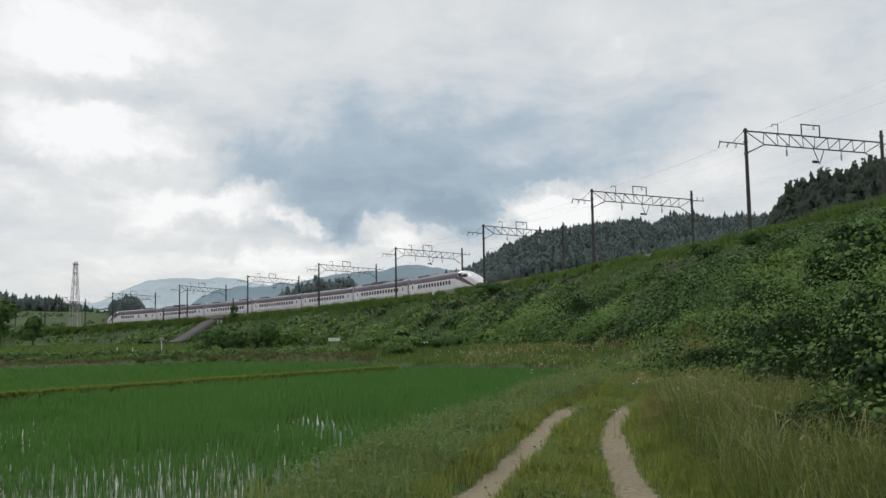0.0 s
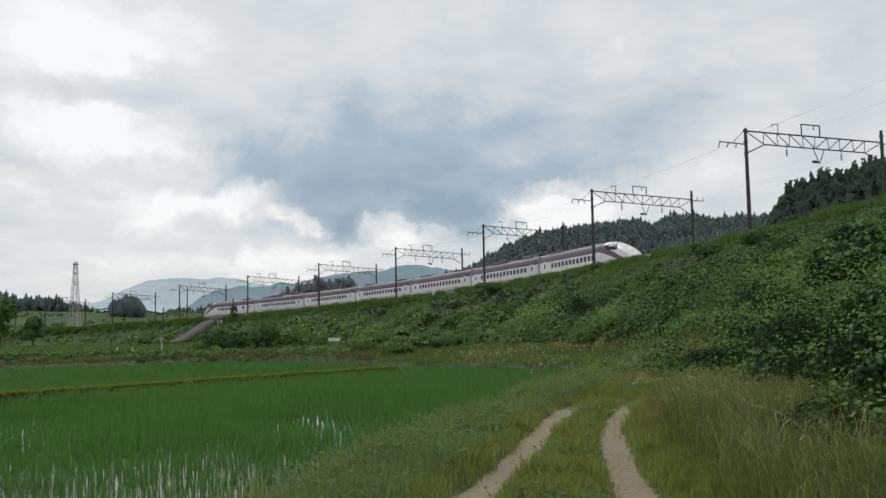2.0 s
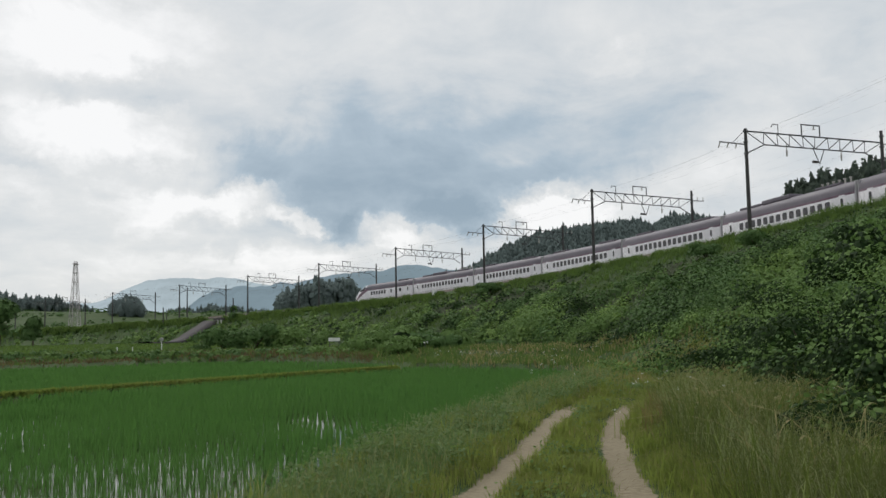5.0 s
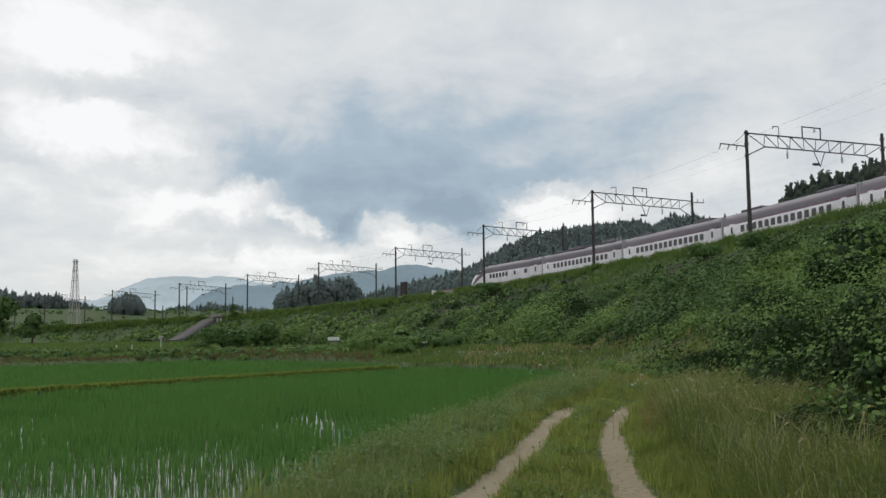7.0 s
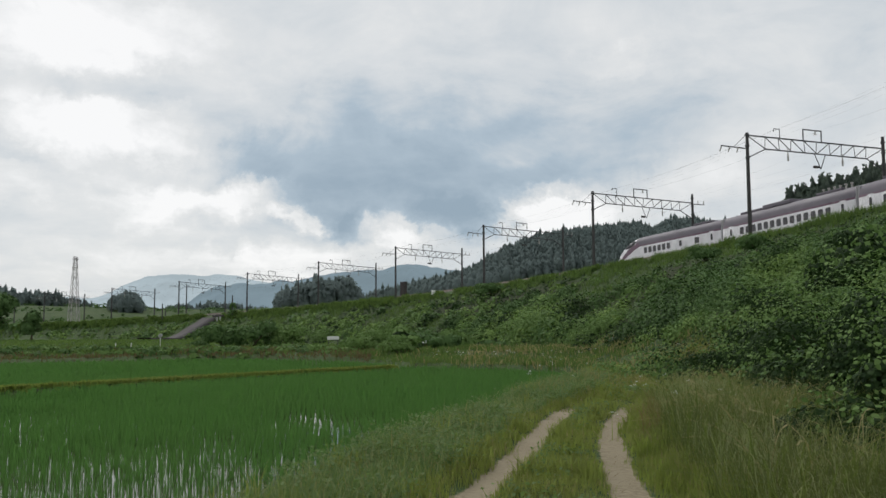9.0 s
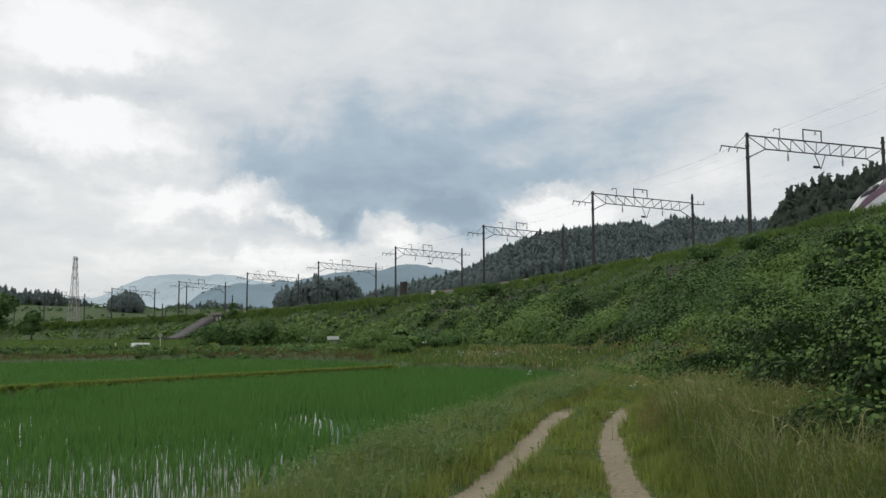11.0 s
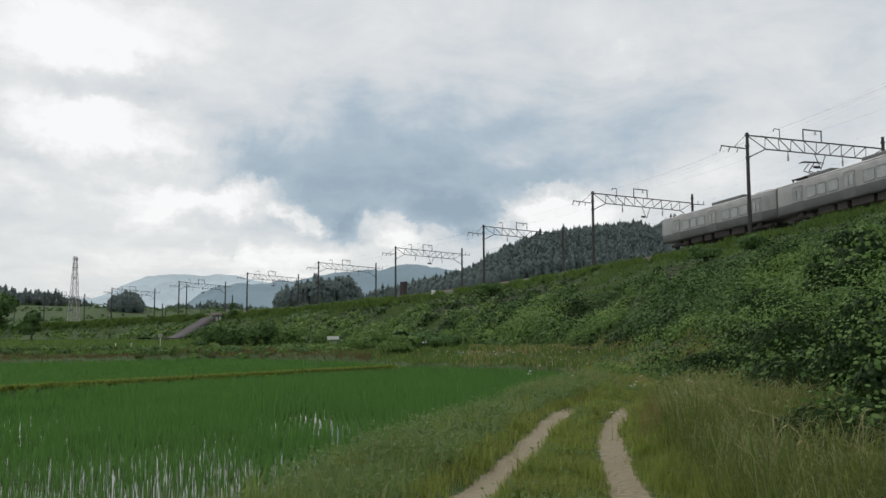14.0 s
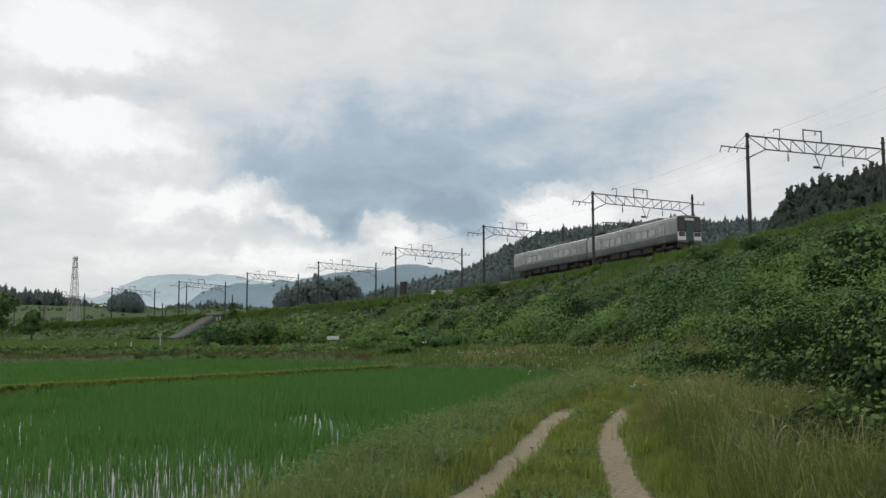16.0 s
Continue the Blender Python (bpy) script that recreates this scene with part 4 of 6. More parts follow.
def stuff(name, chunks, mat, label, category):
    v, f = joined(chunks)
    return tagged(mesh_object(name, v, f, mat, smooth=name == "wooded_ridge"), label, category, kind="stuff")


def in_view(x, y, margin=2.5):
    return (np.abs(np.degrees(np.arctan2(x, y))) < 27 + margin) & (y > 4)


def open_water(x, y):
    """Shares 0..1 of how thinly the rice stands: short, straight tufts with water between the rows."""
    patchy = smooth(fbm(x * 0.9, y * 0.5, 61), 0.34, 0.58)
    front = 0.9 * smooth(np.hypot(x, y), 20, 13)
    spots = 0 * x
    for cx, cy, rx, ry, amount in ((-3.0, 22.2, 2.4, 3.6, 0.95), (-0.3, 18.8, 2.0, 3.4, 1.1), (-13.2, 28.5, 2.8, 2.4, 1.5), (-10.6, 22.5, 2.4, 3.6, 1.3), (-5.2, 16.5, 2.4, 1.6, 0.9), (-8.2, 16.5, 2.0, 1.6, 0.9)):
        spots = np.maximum(spots, amount * np.exp(-((x - cx) / rx) ** 2 - ((y - cy) / ry) ** 2))
    return np.clip(np.maximum(np.maximum(front, spots) * (0.7 + 0.4 * patchy), 0.7 * patchy * smooth(np.hypot(x, y), 28, 17)), 0, 1)


def rice():
    chunks = []
    turn = radians(-7.4)
    cu, su = math.cos(turn), math.sin(turn)
    for r0, r1, du, dv, nb, wd in ((0, 17, 0.125, 0.22, 6, 0.010), (17, 27, 0.125, 0.22, 6, 0.012), (27, 45, 0.15, 0.26, 6, 0.022), (45, 70, 0.24, 0.4, 6, 0.045), (70, 110, 0.4, 0.7, 6, 0.08)):
        g = int(r1 / du) + 1
        u, v = np.meshgrid(np.arange(-g, g) * du, np.arange(0, int(r1 / dv) + 1) * dv)
        u, v = u.ravel(), v.ravel()
        loose = np.zeros(len(u), bool)
        if r1 < 30:
            m = int(2 * r1 * r1 * 10)
            u, v, loose = np.append(u, RNG.uniform(-r1, r1, m)), np.append(v, RNG.uniform(0, r1, m)), np.append(loose, np.ones(m, bool))
        bare = open_water(u * cu + v * su, -u * su + v * cu)
        u = u + RNG.normal(0, 0.030, u.shape) * (1 - 0.8 * bare) + 0.05 * np.sin(v * 0.35)
        v = v + RNG.normal(0, 0.03, v.shape)
        x, y = u * cu + v * su, -u * su + v * cu
        r = np.hypot(x, y)
        k = (r >= r0) & (r < r1) & in_view(x, y) & inside(x, y, PADDY) & (RNG.random(len(x)) > np.where(loose, 0.93, 0.12) * bare)
        x, y, bare = x[k], y[k], bare[k]
        k = (seg_dist(x, y, PADDY, True) > 0.35) & (seg_dist(x, y, BUND) > 0.5)
        x, y, bare = x[k], y[k], bare[k]
        grow = (0.42 - 0.20 * bare) * (0.85 + 0.3 * fbm(x * 0.5, y * 0.5, 63)) * RNG.uniform(0.75, 1.15, len(x))
        q = np.repeat(np.arange(len(x)), nb)
        n = len(q)
        spread = RNG.normal(0, 0.02, n) * (1 - 0.6 * bare[q])
        pos = np.stack([x[q] + spread, y[q] + RNG.normal(0, 0.03, n), np.full(n, WATER_Z - 0.02)], -1)
        chunks.append(blades(pos, grow[q] * RNG.uniform(0.7, 1.1, n), RNG.uniform(0.7, 1.2, n) * wd, RNG.uniform(0.04, 0.42, n) * (1 - 0.7 * bare[q]), RNG.uniform(0, 6.283, n)))
    stuff("rice_plants", chunks, "rice", "rows of young green rice plants standing in paddy water", "rice plants")


def ground_points(n, x0, x1, y0, y1):
    x, y = RNG.uniform(x0, x1, n), RNG.uniform(y0, y1, n)
    k = in_view(x, y) & ~inside(x, y, PADDY)
    return x[k], y[k]


def meadow():
    green, straw, bank, brown, verge = [], [], [], [], []
    for n, x0, x1, y0, y1, wd, h0, h1 in ((66000, -3, 6, 5, 14, 0.009, 0.10, 0.30), (60000, -3, 9, 14, 24, 0.014, 0.12, 0.34), (52000, -2, 16, 24, 42, 0.022, 0.16, 0.42),
                                          (42000, -8, 20, 42, 75, 0.05, 0.12, 0.50), (20000, -48, -8, 56, 80, 0.09, 0.14, 0.38), (36000, -70, 10, 75, 135, 0.11, 0.14, 0.38), (26000, -120, 10, 130, 215, 0.2, 0.15, 0.45)):
        x, y = ground_points(n, x0, x1, y0, y1)
        rut = np.minimum(seg_dist(x, y, RUT_L), seg_dist(x, y, RUT_R))
        wobble = 0.16 * (fbm(x * 1.7, y * 1.7, 71) - 0.47)
        keep = (rut + 1.6 * wobble > 0.14 + 0.12 * RNG.random(len(x))) | (y > 19.5 + 4.5 * RNG.random(len(x)))
        s, off = line_coords(x, y)
        keep &= (off < toe(s) + 2.5) & ((seg_dist(x, y, FIELD_ROAD) > 1.2))
        x, y, rut = x[keep], y[keep], rut[keep]
        n = len(x)
        lift = fbm(x * 0.8, y * 0.8, 73)
        h = (h0 + (h1 - h0) * smooth(lift, 0.25, 0.7)) * RNG.uniform(0.55, 1.25, n)
        pl, pr = np.array(RUT_L), np.array(RUT_R)
        xl, xr = np.interp(y, pl[:, 1], pl[:, 0]), np.interp(y, pr[:, 1], pr[:, 0])
        mid = (x > xl) & (x < xr) & (y < 24)
        h = np.where(mid, h * 0.62, h)
        h = np.where(rut < 0.55, h * 0.75, h)
        h = np.where((x > xr + 0.25) & (y < 40), h * (1 + 0.7 * smooth(x - xr, 0.25, 1.6)), h)
        h = np.where((x < xl - 0.5) & (y < 40), h * (1 + 0.25 * smooth(xl - x, 0.5, 1.4)), h)
        pos = np.stack([x, y, ground_height(x, y) - 0.02], -1)
        v, f = blades(pos, h, RNG.uniform(0.6, 1.3, n) * wd, RNG.uniform(0.1, 0.8, n), RNG.uniform(0, 6.283, n))
        far = (y > 74) | ((y > 58) & (x < -5))
        dry = RNG.random(n) < 0.08 * ~far + (0.80 * smooth(fbm(x * 0.13, y * 0.5, 77), 0.36, 0.52) + 0.9 * (seg_dist(x, y, PADDY, True) < 0.5) * (RNG.random(n) < 0.5)) * far * (seg_dist(x, y, PADDY, True) < 9) + (0.12 + 0.45 * smooth(fbm(x * 0.22, y * 0.35, 75), 0.40, 0.60)) * (y > 24) * (y < 74) * (x > 0.07 * (y - 40)) + 0.05 * ((x > xr + 0.4) & (y < 30))
        side = (x < xl - 0.35 - 0.5 * fbm(x * 1.5, y * 1.5, 83)) & (y < 36) & (RNG.random(n) < 0.9)
        for sel, out in ((dry & ~far, straw), (dry & far, brown), (~dry & ~side, green if y1 < 60 else bank), (~dry & side, verge)):
            idx = np.nonzero(sel)[0]
            if len(idx):
                vv = v.reshape(-1, 5, 3)[idx].reshape(-1, 3)
                i = np.arange(len(idx))[:, None] * 5
                out.append((vv, np.concatenate([i + [0, 1, 3], i + [0, 3, 2], i + [2, 3, 4]], 1).reshape(-1, 3)))
    n = 16000
    q, k = RNG.random(n), RNG.integers(1, 4, n)
    B = np.array(BUND)
    p = B[k] + (B[k + 1] - B[k]) * q[:, None]
    x, y = p[:, 0] + RNG.normal(0, 0.12, n), p[:, 1] + RNG.normal(0, 0.12, n)
    green.append(blades(np.stack([x, y, ground_height(x, y)], -1)[::2], RNG.uniform(0.10, 0.24, n // 2), RNG.uniform(0.02, 0.05, n // 2), RNG.uniform(0.1, 0.8, n // 2), RNG.uniform(0, 6.283, n // 2)))
    green.append(blades(np.stack([x, y, ground_height(x, y)], -1)[1::2], RNG.uniform(0.08, 0.2, n // 2), RNG.uniform(0.02, 0.05, n // 2), RNG.uniform(0.1, 0.8, n // 2), RNG.uniform(0, 6.283, n // 2)))
    stuff("meadow_grass", green, "grass", "green meadow grass along the dirt track and field banks", "grass")
    stuff("verge_grass", verge, "herb", "grey-green grass between the paddy and the track", "grass")
    stuff("bank_grass", bank, "turf", "rough grass on the far field banks", "grass")
    stuff("withered_weeds", brown, "withered", "brown withered weeds on the far field bank", "weeds")
    stuff("dry_grass", straw, "straw", "yellowing dry grass blades mixed into the meadow", "grass")
    # taller tufts that break up the sward
    x, y = ground_points(3400, -2.4, 7, 6, 34)
    pl, pr = np.array(RUT_L), np.array(RUT_R)
    rut = np.minimum(seg_dist(x, y, RUT_L), seg_dist(x, y, RUT_R))
    k = ((rut > 0.30) | (y > 24)) & ((x > np.interp(y, pl[:, 1], pl[:, 0]) - 0.5) | (RNG.random(len(x)) < 0.25))
    x, y = x[k], y[k]
    nb = 20
    q = np.repeat(np.arange(len(x)), nb)
    m = len(q)
    spread = 0.04 + 0.07 * RNG.random(len(x))
    tall = RNG.uniform(0.10, 0.42, len(x)) * smooth(fbm(x * 2.2, y * 1.6, 79), 0.25, 0.6) * np.where((x > np.interp(y, pl[:, 1], pl[:, 0])) & (x < np.interp(y, pr[:, 1], pr[:, 0])), 0.8, 1.15)
    dist = np.hypot(x, y)[q]
    tuft = blades(np.stack([x[q] + RNG.normal(0, 1, m) * spread[q], y[q] + RNG.normal(0, 1, m) * spread[q], ground_height(x, y)[q] - 0.01], -1), tall[q] * RNG.uniform(0.6, 1.25, m),
                  0.006 + 0.0007 * dist, RNG.uniform(0.2, 1.0, m), RNG.uniform(0, 6.283, m))
    stuff("grass_tufts", [tuft], "grass", "fresh green grass tufts along the dirt track", "grass")
    # verge herbs with broad leaves
    x, y = ground_points(9500, -2.6, 6, 6, 46)
    pl, pr = np.array(RUT_L), np.array(RUT_R)
    xl, xr = np.interp(y, pl[:, 1], pl[:, 0]), np.interp(y, pr[:, 1], pr[:, 0])
    k = ((x < xl - 0.45) | ((x > xl + 0.45) & (x < xr - 0.45) & (RNG.random(len(x)) < 0.55)) | (y > 26)) & (fbm(x * 0.9, y * 0.9, 81) > 0.44)
    x, y, xl = x[k], y[k], xl[k]
    nb = 30
    n = len(x)
    tall = np.where(x < xl, RNG.uniform(0.15, 0.42, n), RNG.uniform(0.08, 0.2, n))
    q = np.repeat(np.arange(n), nb)
    hh = RNG.random(n * nb)
    pos = np.stack([x[q] + RNG.normal(0, 0.09, n * nb) * (0.5 + hh), y[q] + RNG.normal(0, 0.09, n * nb), ground_height(x, y)[q] + tall[q] * hh], -1)
    nor = unit(np.stack([RNG.normal(0, 0.6, n * nb), RNG.normal(0, 0.6, n * nb), np.ones(n * nb)], -1))
    stuff("verge_herbs", [leaves(pos, nor, RNG.uniform(0.018, 0.045, n * nb) * (1 + np.hypot(pos[:, 0], pos[:, 1]) / 40))], "herb", "leafy green roadside herbs beside the dirt track", "herbs")
    # pale wisps on the field side, and dry stalks lying on the wheel track
    n = 900
    y = RNG.uniform(7, 26, n)
    x = np.interp(y, pl[:, 1], pl[:, 0]) - 0.4 - 1.7 * RNG.random(n)
    k = ~inside(x, y, PADDY) & in_view(x, y)
    x, y = x[k], y[k]
    n = len(x)
    stuff("verge_wisps", [blades(np.stack([x, y, ground_height(x, y) + 0.05], -1), RNG.uniform(0.25, 0.55, n), RNG.uniform(0.004, 0.008, n), RNG.uniform(0.3, 1.3, n), RNG.uniform(0, 6.283, n))],
          "pale", "pale bent grass wisps beside the paddy", "grass")
    n = 46
    y = RNG.uniform(7.5, 20, n)
    x = np.interp(y, np.array(RUT_R)[:, 1], np.array(RUT_R)[:, 0]) + RNG.normal(0, 0.14, n)
    stuff("fallen_stalks", [blades(np.stack([x, y, ground_height(x, y) + 0.012], -1), np.full(n, 0.05), RNG.uniform(0.006, 0.012, n), RNG.uniform(2.5, 7.0, n), RNG.uniform(-0.5, 0.9, n))],
          "withered", "dry stalks lying on the wheel track", "stalks")
    # small white flower heads
    x, y = ground_points(500, -1.5, 12, 14, 60)
    pl = np.array(RUT_L)
    k = (fbm(x * 0.35, y * 0.35, 87) > 0.52) & (np.abs(x - np.interp(y, pl[:, 1], pl[:, 0])) > 0.9)
    x, y = x[k], y[k]
    n, nb = len(x), 7
    q = np.repeat(np.arange(n), nb)
    top = ground_height(x, y) + RNG.uniform(0.35, 0.75, n)
    rad = 0.015 + 0.0005 * np.hypot(x, y)
    pos = np.stack([x[q] + RNG.normal(0, 1, n * nb) * rad[q], y[q] + RNG.normal(0, 1, n * nb) * rad[q], top[q] + RNG.normal(0, 0.015, n * nb)], -1)
    nor = unit(np.stack([RNG.normal(0, 0.5, n * nb), RNG.normal(0, 0.5, n * nb) - 0.4, np.ones(n * nb)], -1))
    stems = blades(np.stack([x, y, top - 0.6], -1), np.full(n, 0.6), np.full(n, 0.012), np.full(n, 0.03), RNG.uniform(0, 6, n))
    stuff("flower_stems", [stems], "grass", "thin green stems of roadside flowers", "flowers")
    stuff("white_flowers", [leaves(pos, nor, rad[q] * 0.9)], "flower", "small white umbel flowers in the roadside grass", "flowers")


def tall_grass():
    """Arching seed stalks at the edge of the slope."""
    chunks = []
    n = 1500
    y = 25 - 17.5 * RNG.random(n) ** 1.6
    pr = np.array(RUT_R)
    x = np.interp(y, pr[:, 1], pr[:, 0]) + 0.9 + RNG.gamma(2.6, 0.6, n)
    k = in_view(x, y, 3) & (fbm(x * 0.8, y * 0.8, 91) > 0.40)
    x, y = x[k], y[k]
    n = len(x)
    z = ground_height(x, y)
    H, lean, az = RNG.uniform(0.7, 1.3, n) * (1 - 0.3 * smooth(y, 12, 20)), RNG.uniform(0.45, 1.25, n), RNG.uniform(0, 6.283, n)
    hero = (y < 15) & (RNG.random(n) < 0.2)
    H, lean = np.where(hero, RNG.uniform(1.1, 1.5, n), H), np.where(hero, RNG.uniform(0.9, 1.3, n), lean)
    thick = np.where(hero, 2.2, 1.0)[:, None]
    seg = 8
    d = np.stack([np.cos(az), np.sin(az), 0 * az], -1)
    face = unit(np.stack([y, -x, 0 * x], -1))
    P = []
    for i in range(seg + 1):
        q = i / seg
        p = np.stack([x, y, z + H * (q - 0.42 * lean * q ** 3)], -1) + d * (H * lean * 0.8 * q ** 2.4)[:, None]
        w = 0.0030 * (1 - 0.5 * q) + 0.0052 * (q > 0.78) * np.sin((q - 0.78) / 0.22 * math.pi)
        P += [p - face * w * thick, p + face * w * thick]
    V = np.stack(P, 1)
    m = V.shape[1]
    F = []
    for i in range(seg):
        a = np.arange(n)[:, None] * m + 2 * i
        F.append(np.concatenate([a + [0, 1, 3], a + [0, 3, 2]], 1).reshape(-1, 3))
    stuff("seed_stalks", [(V.reshape(-1, 3), np.concatenate(F))], "straw", "tall arching dry grass stalks with seed heads", "grass")
    # pale arching blades; the light they catch is put into their colour
    n = 3800
    y = RNG.uniform(5.5, 22, n)
    x = np.interp(y, pr[:, 1], pr[:, 0]) + 0.7 + RNG.gamma(2.0, 0.65, n)
    k = in_view(x, y, 3)
    x, y = x[k], y[k]
    n = len(x)
    stuff("bent_blades", [blades(np.stack([x, y, ground_height(x, y) + RNG.uniform(0.1, 0.4, n)], -1), RNG.uniform(0.30, 0.65, n), RNG.uniform(0.004, 0.009, n), RNG.uniform(0.6, 1.7, n), RNG.uniform(0, 6.283, n))],
          "pale", "pale bent grass blades in the tall grass", "grass")
    # brown seed grass where the track bends away
    n = 3200
    y = RNG.uniform(14.5, 26, n)
    x = np.interp(y, pr[:, 1], pr[:, 0]) + 0.45 + RNG.gamma(2.2, 0.5, n)
    k = in_view(x, y, 3) & (fbm(x * 0.7, y * 0.7, 95) > 0.36)
    x, y = x[k], y[k]
    n = len(x)
    stuff("brown_seed_grass", [blades(np.stack([x, y, ground_height(x, y)], -1), RNG.uniform(0.3, 0.7, n), RNG.uniform(0.007, 0.014, n), RNG.uniform(0.3, 1.2, n), RNG.uniform(0, 6.283, n))],
          "seed_grass", "brownish seeding grass beside the track", "grass")
    # long green leaves between them
    n = 10500
    y = RNG.uniform(5.5, 26, n)
    x = np.interp(y, pr[:, 1], pr[:, 0]) + 0.6 + RNG.gamma(2.0, 0.72, n)
    k = in_view(x, y, 3)
    x, y = x[k], y[k]
    n = len(x)
    pos = np.stack([x, y, ground_height(x, y)], -1)
    stuff("tall_grass", [blades(pos, RNG.uniform(0.35, 0.95, n) * (0.45 + 1.0 * smooth(fbm(x * 1.1, y * 1.1, 93), 0.3, 0.62)) * (1 - 0.3 * smooth(y, 14, 21)), RNG.uniform(0.007, 0.014, n), RNG.uniform(0.3, 1.5, n), RNG.uniform(0, 6.283, n))],
          "tall", "tall green grass at the foot of the overgrown slope", "grass")


def mound_leaves(cx, cy, cz, R, tall, count, size, upward=0.15, round_tip=False):
    """Leaves over low domes: arrays of domes, count leaves on each."""
    q = np.repeat(np.arange(len(cx)), count)
    n = len(q)
    d = unit(RNG.normal(size=(n, 3)))
    d[:, 2] = np.abs(d[:, 2]) * 1.1 - 0.28
    lump = 0.72 + 0.42 * RNG.random(n) ** 0.7
    lump = lump * (0.85 + 0.3 * hash_noise(d[:, 0] * 3 + q * 7.3, d[:, 1] * 3 + d[:, 2] * 2, 5))
    pos = np.stack([cx[q] + d[:, 0] * R[q] * lump, cy[q] + d[:, 1] * R[q] * lump, cz[q] + d[:, 2] * (R * tall)[q] * lump], -1)
    nor = unit(d + RNG.normal(0, 0.27, (n, 3)) + [0, 0, upward])
    return leaves(pos, nor, size[q] * RNG.uniform(0.65, 1.35, n), 0.25, round_tip)


def embankment_cover():
    vine, light, scrub, turf, thick = [], [], [], [], []
    for s0, s1, per, o0, o1 in ((-72, -42, 1.2, -34, -7.8), (-42, -10, 0.85, -33, -7.8), (-10, 40, 0.55, -31, -7.8), (40, 110, 0.36, -29, -7.8), (110, 190, 0.24, -26, -7.8), (190, 330, 0.14, -24, -7.8)):
        n = int((s1 - s0) * (o1 - o0) * per)
        s, off = RNG.uniform(s0, s1, n), RNG.uniform(o0, o1, n)
        P = np.array([line(a, b)[0] for a, b in zip(s, off)])
        x, y = P[:, 0], P[:, 1]
        k = in_view(x, y, 4) & (np.hypot(x, y) > 11)
        x, y, off, s = x[k], y[k], off[k], s[k]
        z = ground_height(x, y)
        k = (off > toe(s) + 0.8) | ((y < 40) & (RNG.random(len(x)) < 0.5))
        x, y, z, off, s = x[k], y[k], z[k], off[k], s[k]
        dist = np.hypot(x, y)
        big = fbm(x * 0.16, y * 0.16, 101)
        R = RNG.uniform(0.45, 1.35, len(x)) * (1 + 0.6 * (RNG.random(len(x)) < 0.12)) * (0.6 + 0.9 * smooth(big, 0.35, 0.65)) * (1 + dist / 260)
        crest = smooth(off, -11, -8.5)
        k = ~((s > 160.0) & (s < 168.5)) & ((RNG.random(len(x)) < 0.6) | (off < -10.5 - 3.0 * fbm(s * 0.12, off * 0.1, 109)))
        k &= (grassy(x, y) < 0.5) | (RNG.random(len(x)) < 0.12)
        x, y, z, off, s, dist, big, R, crest = (v[k] for v in (x, y, z, off, s, dist, big, R, crest))
        size = np.maximum(0.095, dist * 0.0027) * RNG.uniform(0.8, 1.25, len(x))
        dark = (fbm(x * 0.22 + 9, y * 0.22, 103) > 0.525 + 0.09 * smooth(s, 60, 130)) & (crest < 0.5)
        R = np.where(dark, R * 1.25, R)
        pale = ~dark & (RNG.random(len(x)) < 0.9) & (RNG.random(len(x)) < 0.17 + 0.25 * (s > 110) + 0.6 * smooth(fbm(x * 0.3, y * 0.3 + 5, 107), 0.45, 0.65))
        # deep mounds get the shade-dark leaf colour, most often close by
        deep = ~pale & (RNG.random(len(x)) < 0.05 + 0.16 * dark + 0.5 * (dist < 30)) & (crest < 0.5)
        R = np.minimum(np.where(deep, R * 1.2, R), 0.22 + 0.16 * np.maximum(-8.2 - off, 0))
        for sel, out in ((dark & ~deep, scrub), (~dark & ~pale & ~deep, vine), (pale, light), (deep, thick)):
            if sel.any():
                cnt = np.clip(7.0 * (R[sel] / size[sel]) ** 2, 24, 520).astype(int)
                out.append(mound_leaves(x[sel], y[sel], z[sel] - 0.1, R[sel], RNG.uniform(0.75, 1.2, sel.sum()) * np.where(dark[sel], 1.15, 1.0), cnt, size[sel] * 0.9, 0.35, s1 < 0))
        # grass and low creepers between; the nearer creepers' dark colour stands for shaded gaps
        n = int((s1 - s0) * (o1 - o0) * per * 34)
        s, off = RNG.uniform(s0, s1, n), RNG.uniform(o0, o1, n)
        a = (s - S0) / BEND
        x, y = MID_X + (BEND + off) * np.cos(a), MID_Y + (BEND + off) * np.sin(a)
        k = in_view(x, y, 4) & (np.hypot(x, y) > 9) & ~((s > 160.0) & (s < 168.5)) & (off > toe(s) - 1)
        k &= (RNG.random(len(x)) < 0.5) | (grassy(x, y) > 0.5)
        x, y = x[k], y[k]
        z = ground_height(x, y)
        dist = np.hypot(x, y)
        n = len(x)
        sz = np.maximum(0.085, dist * 0.0032) * RNG.uniform(0.7, 1.3, n)
        meadowy = grassy(x, y)
        half = RNG.random(n) < 0.42 - 0.4 * meadowy
        keep = half | (RNG.random(n) < 0.22 + 0.78 * meadowy)
        pos = np.stack([x, y, z + RNG.uniform(0.02, 0.3, n)], -1)
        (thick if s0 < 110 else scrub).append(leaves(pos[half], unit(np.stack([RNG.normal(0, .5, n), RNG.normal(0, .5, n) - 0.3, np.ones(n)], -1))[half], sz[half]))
        h = ~half & keep
        turf.append(blades(np.stack([x, y, z], -1)[h], (np.maximum(0.28, sz * 1.2) * RNG.uniform(0.6, 1.4, n) * (1 + 0.25 * smooth(off[k], -15, -10)))[h], (sz * 0.16)[h], RNG.uniform(0.1, 0.8, n)[h], RNG.uniform(0, 6.283, n)[h]))
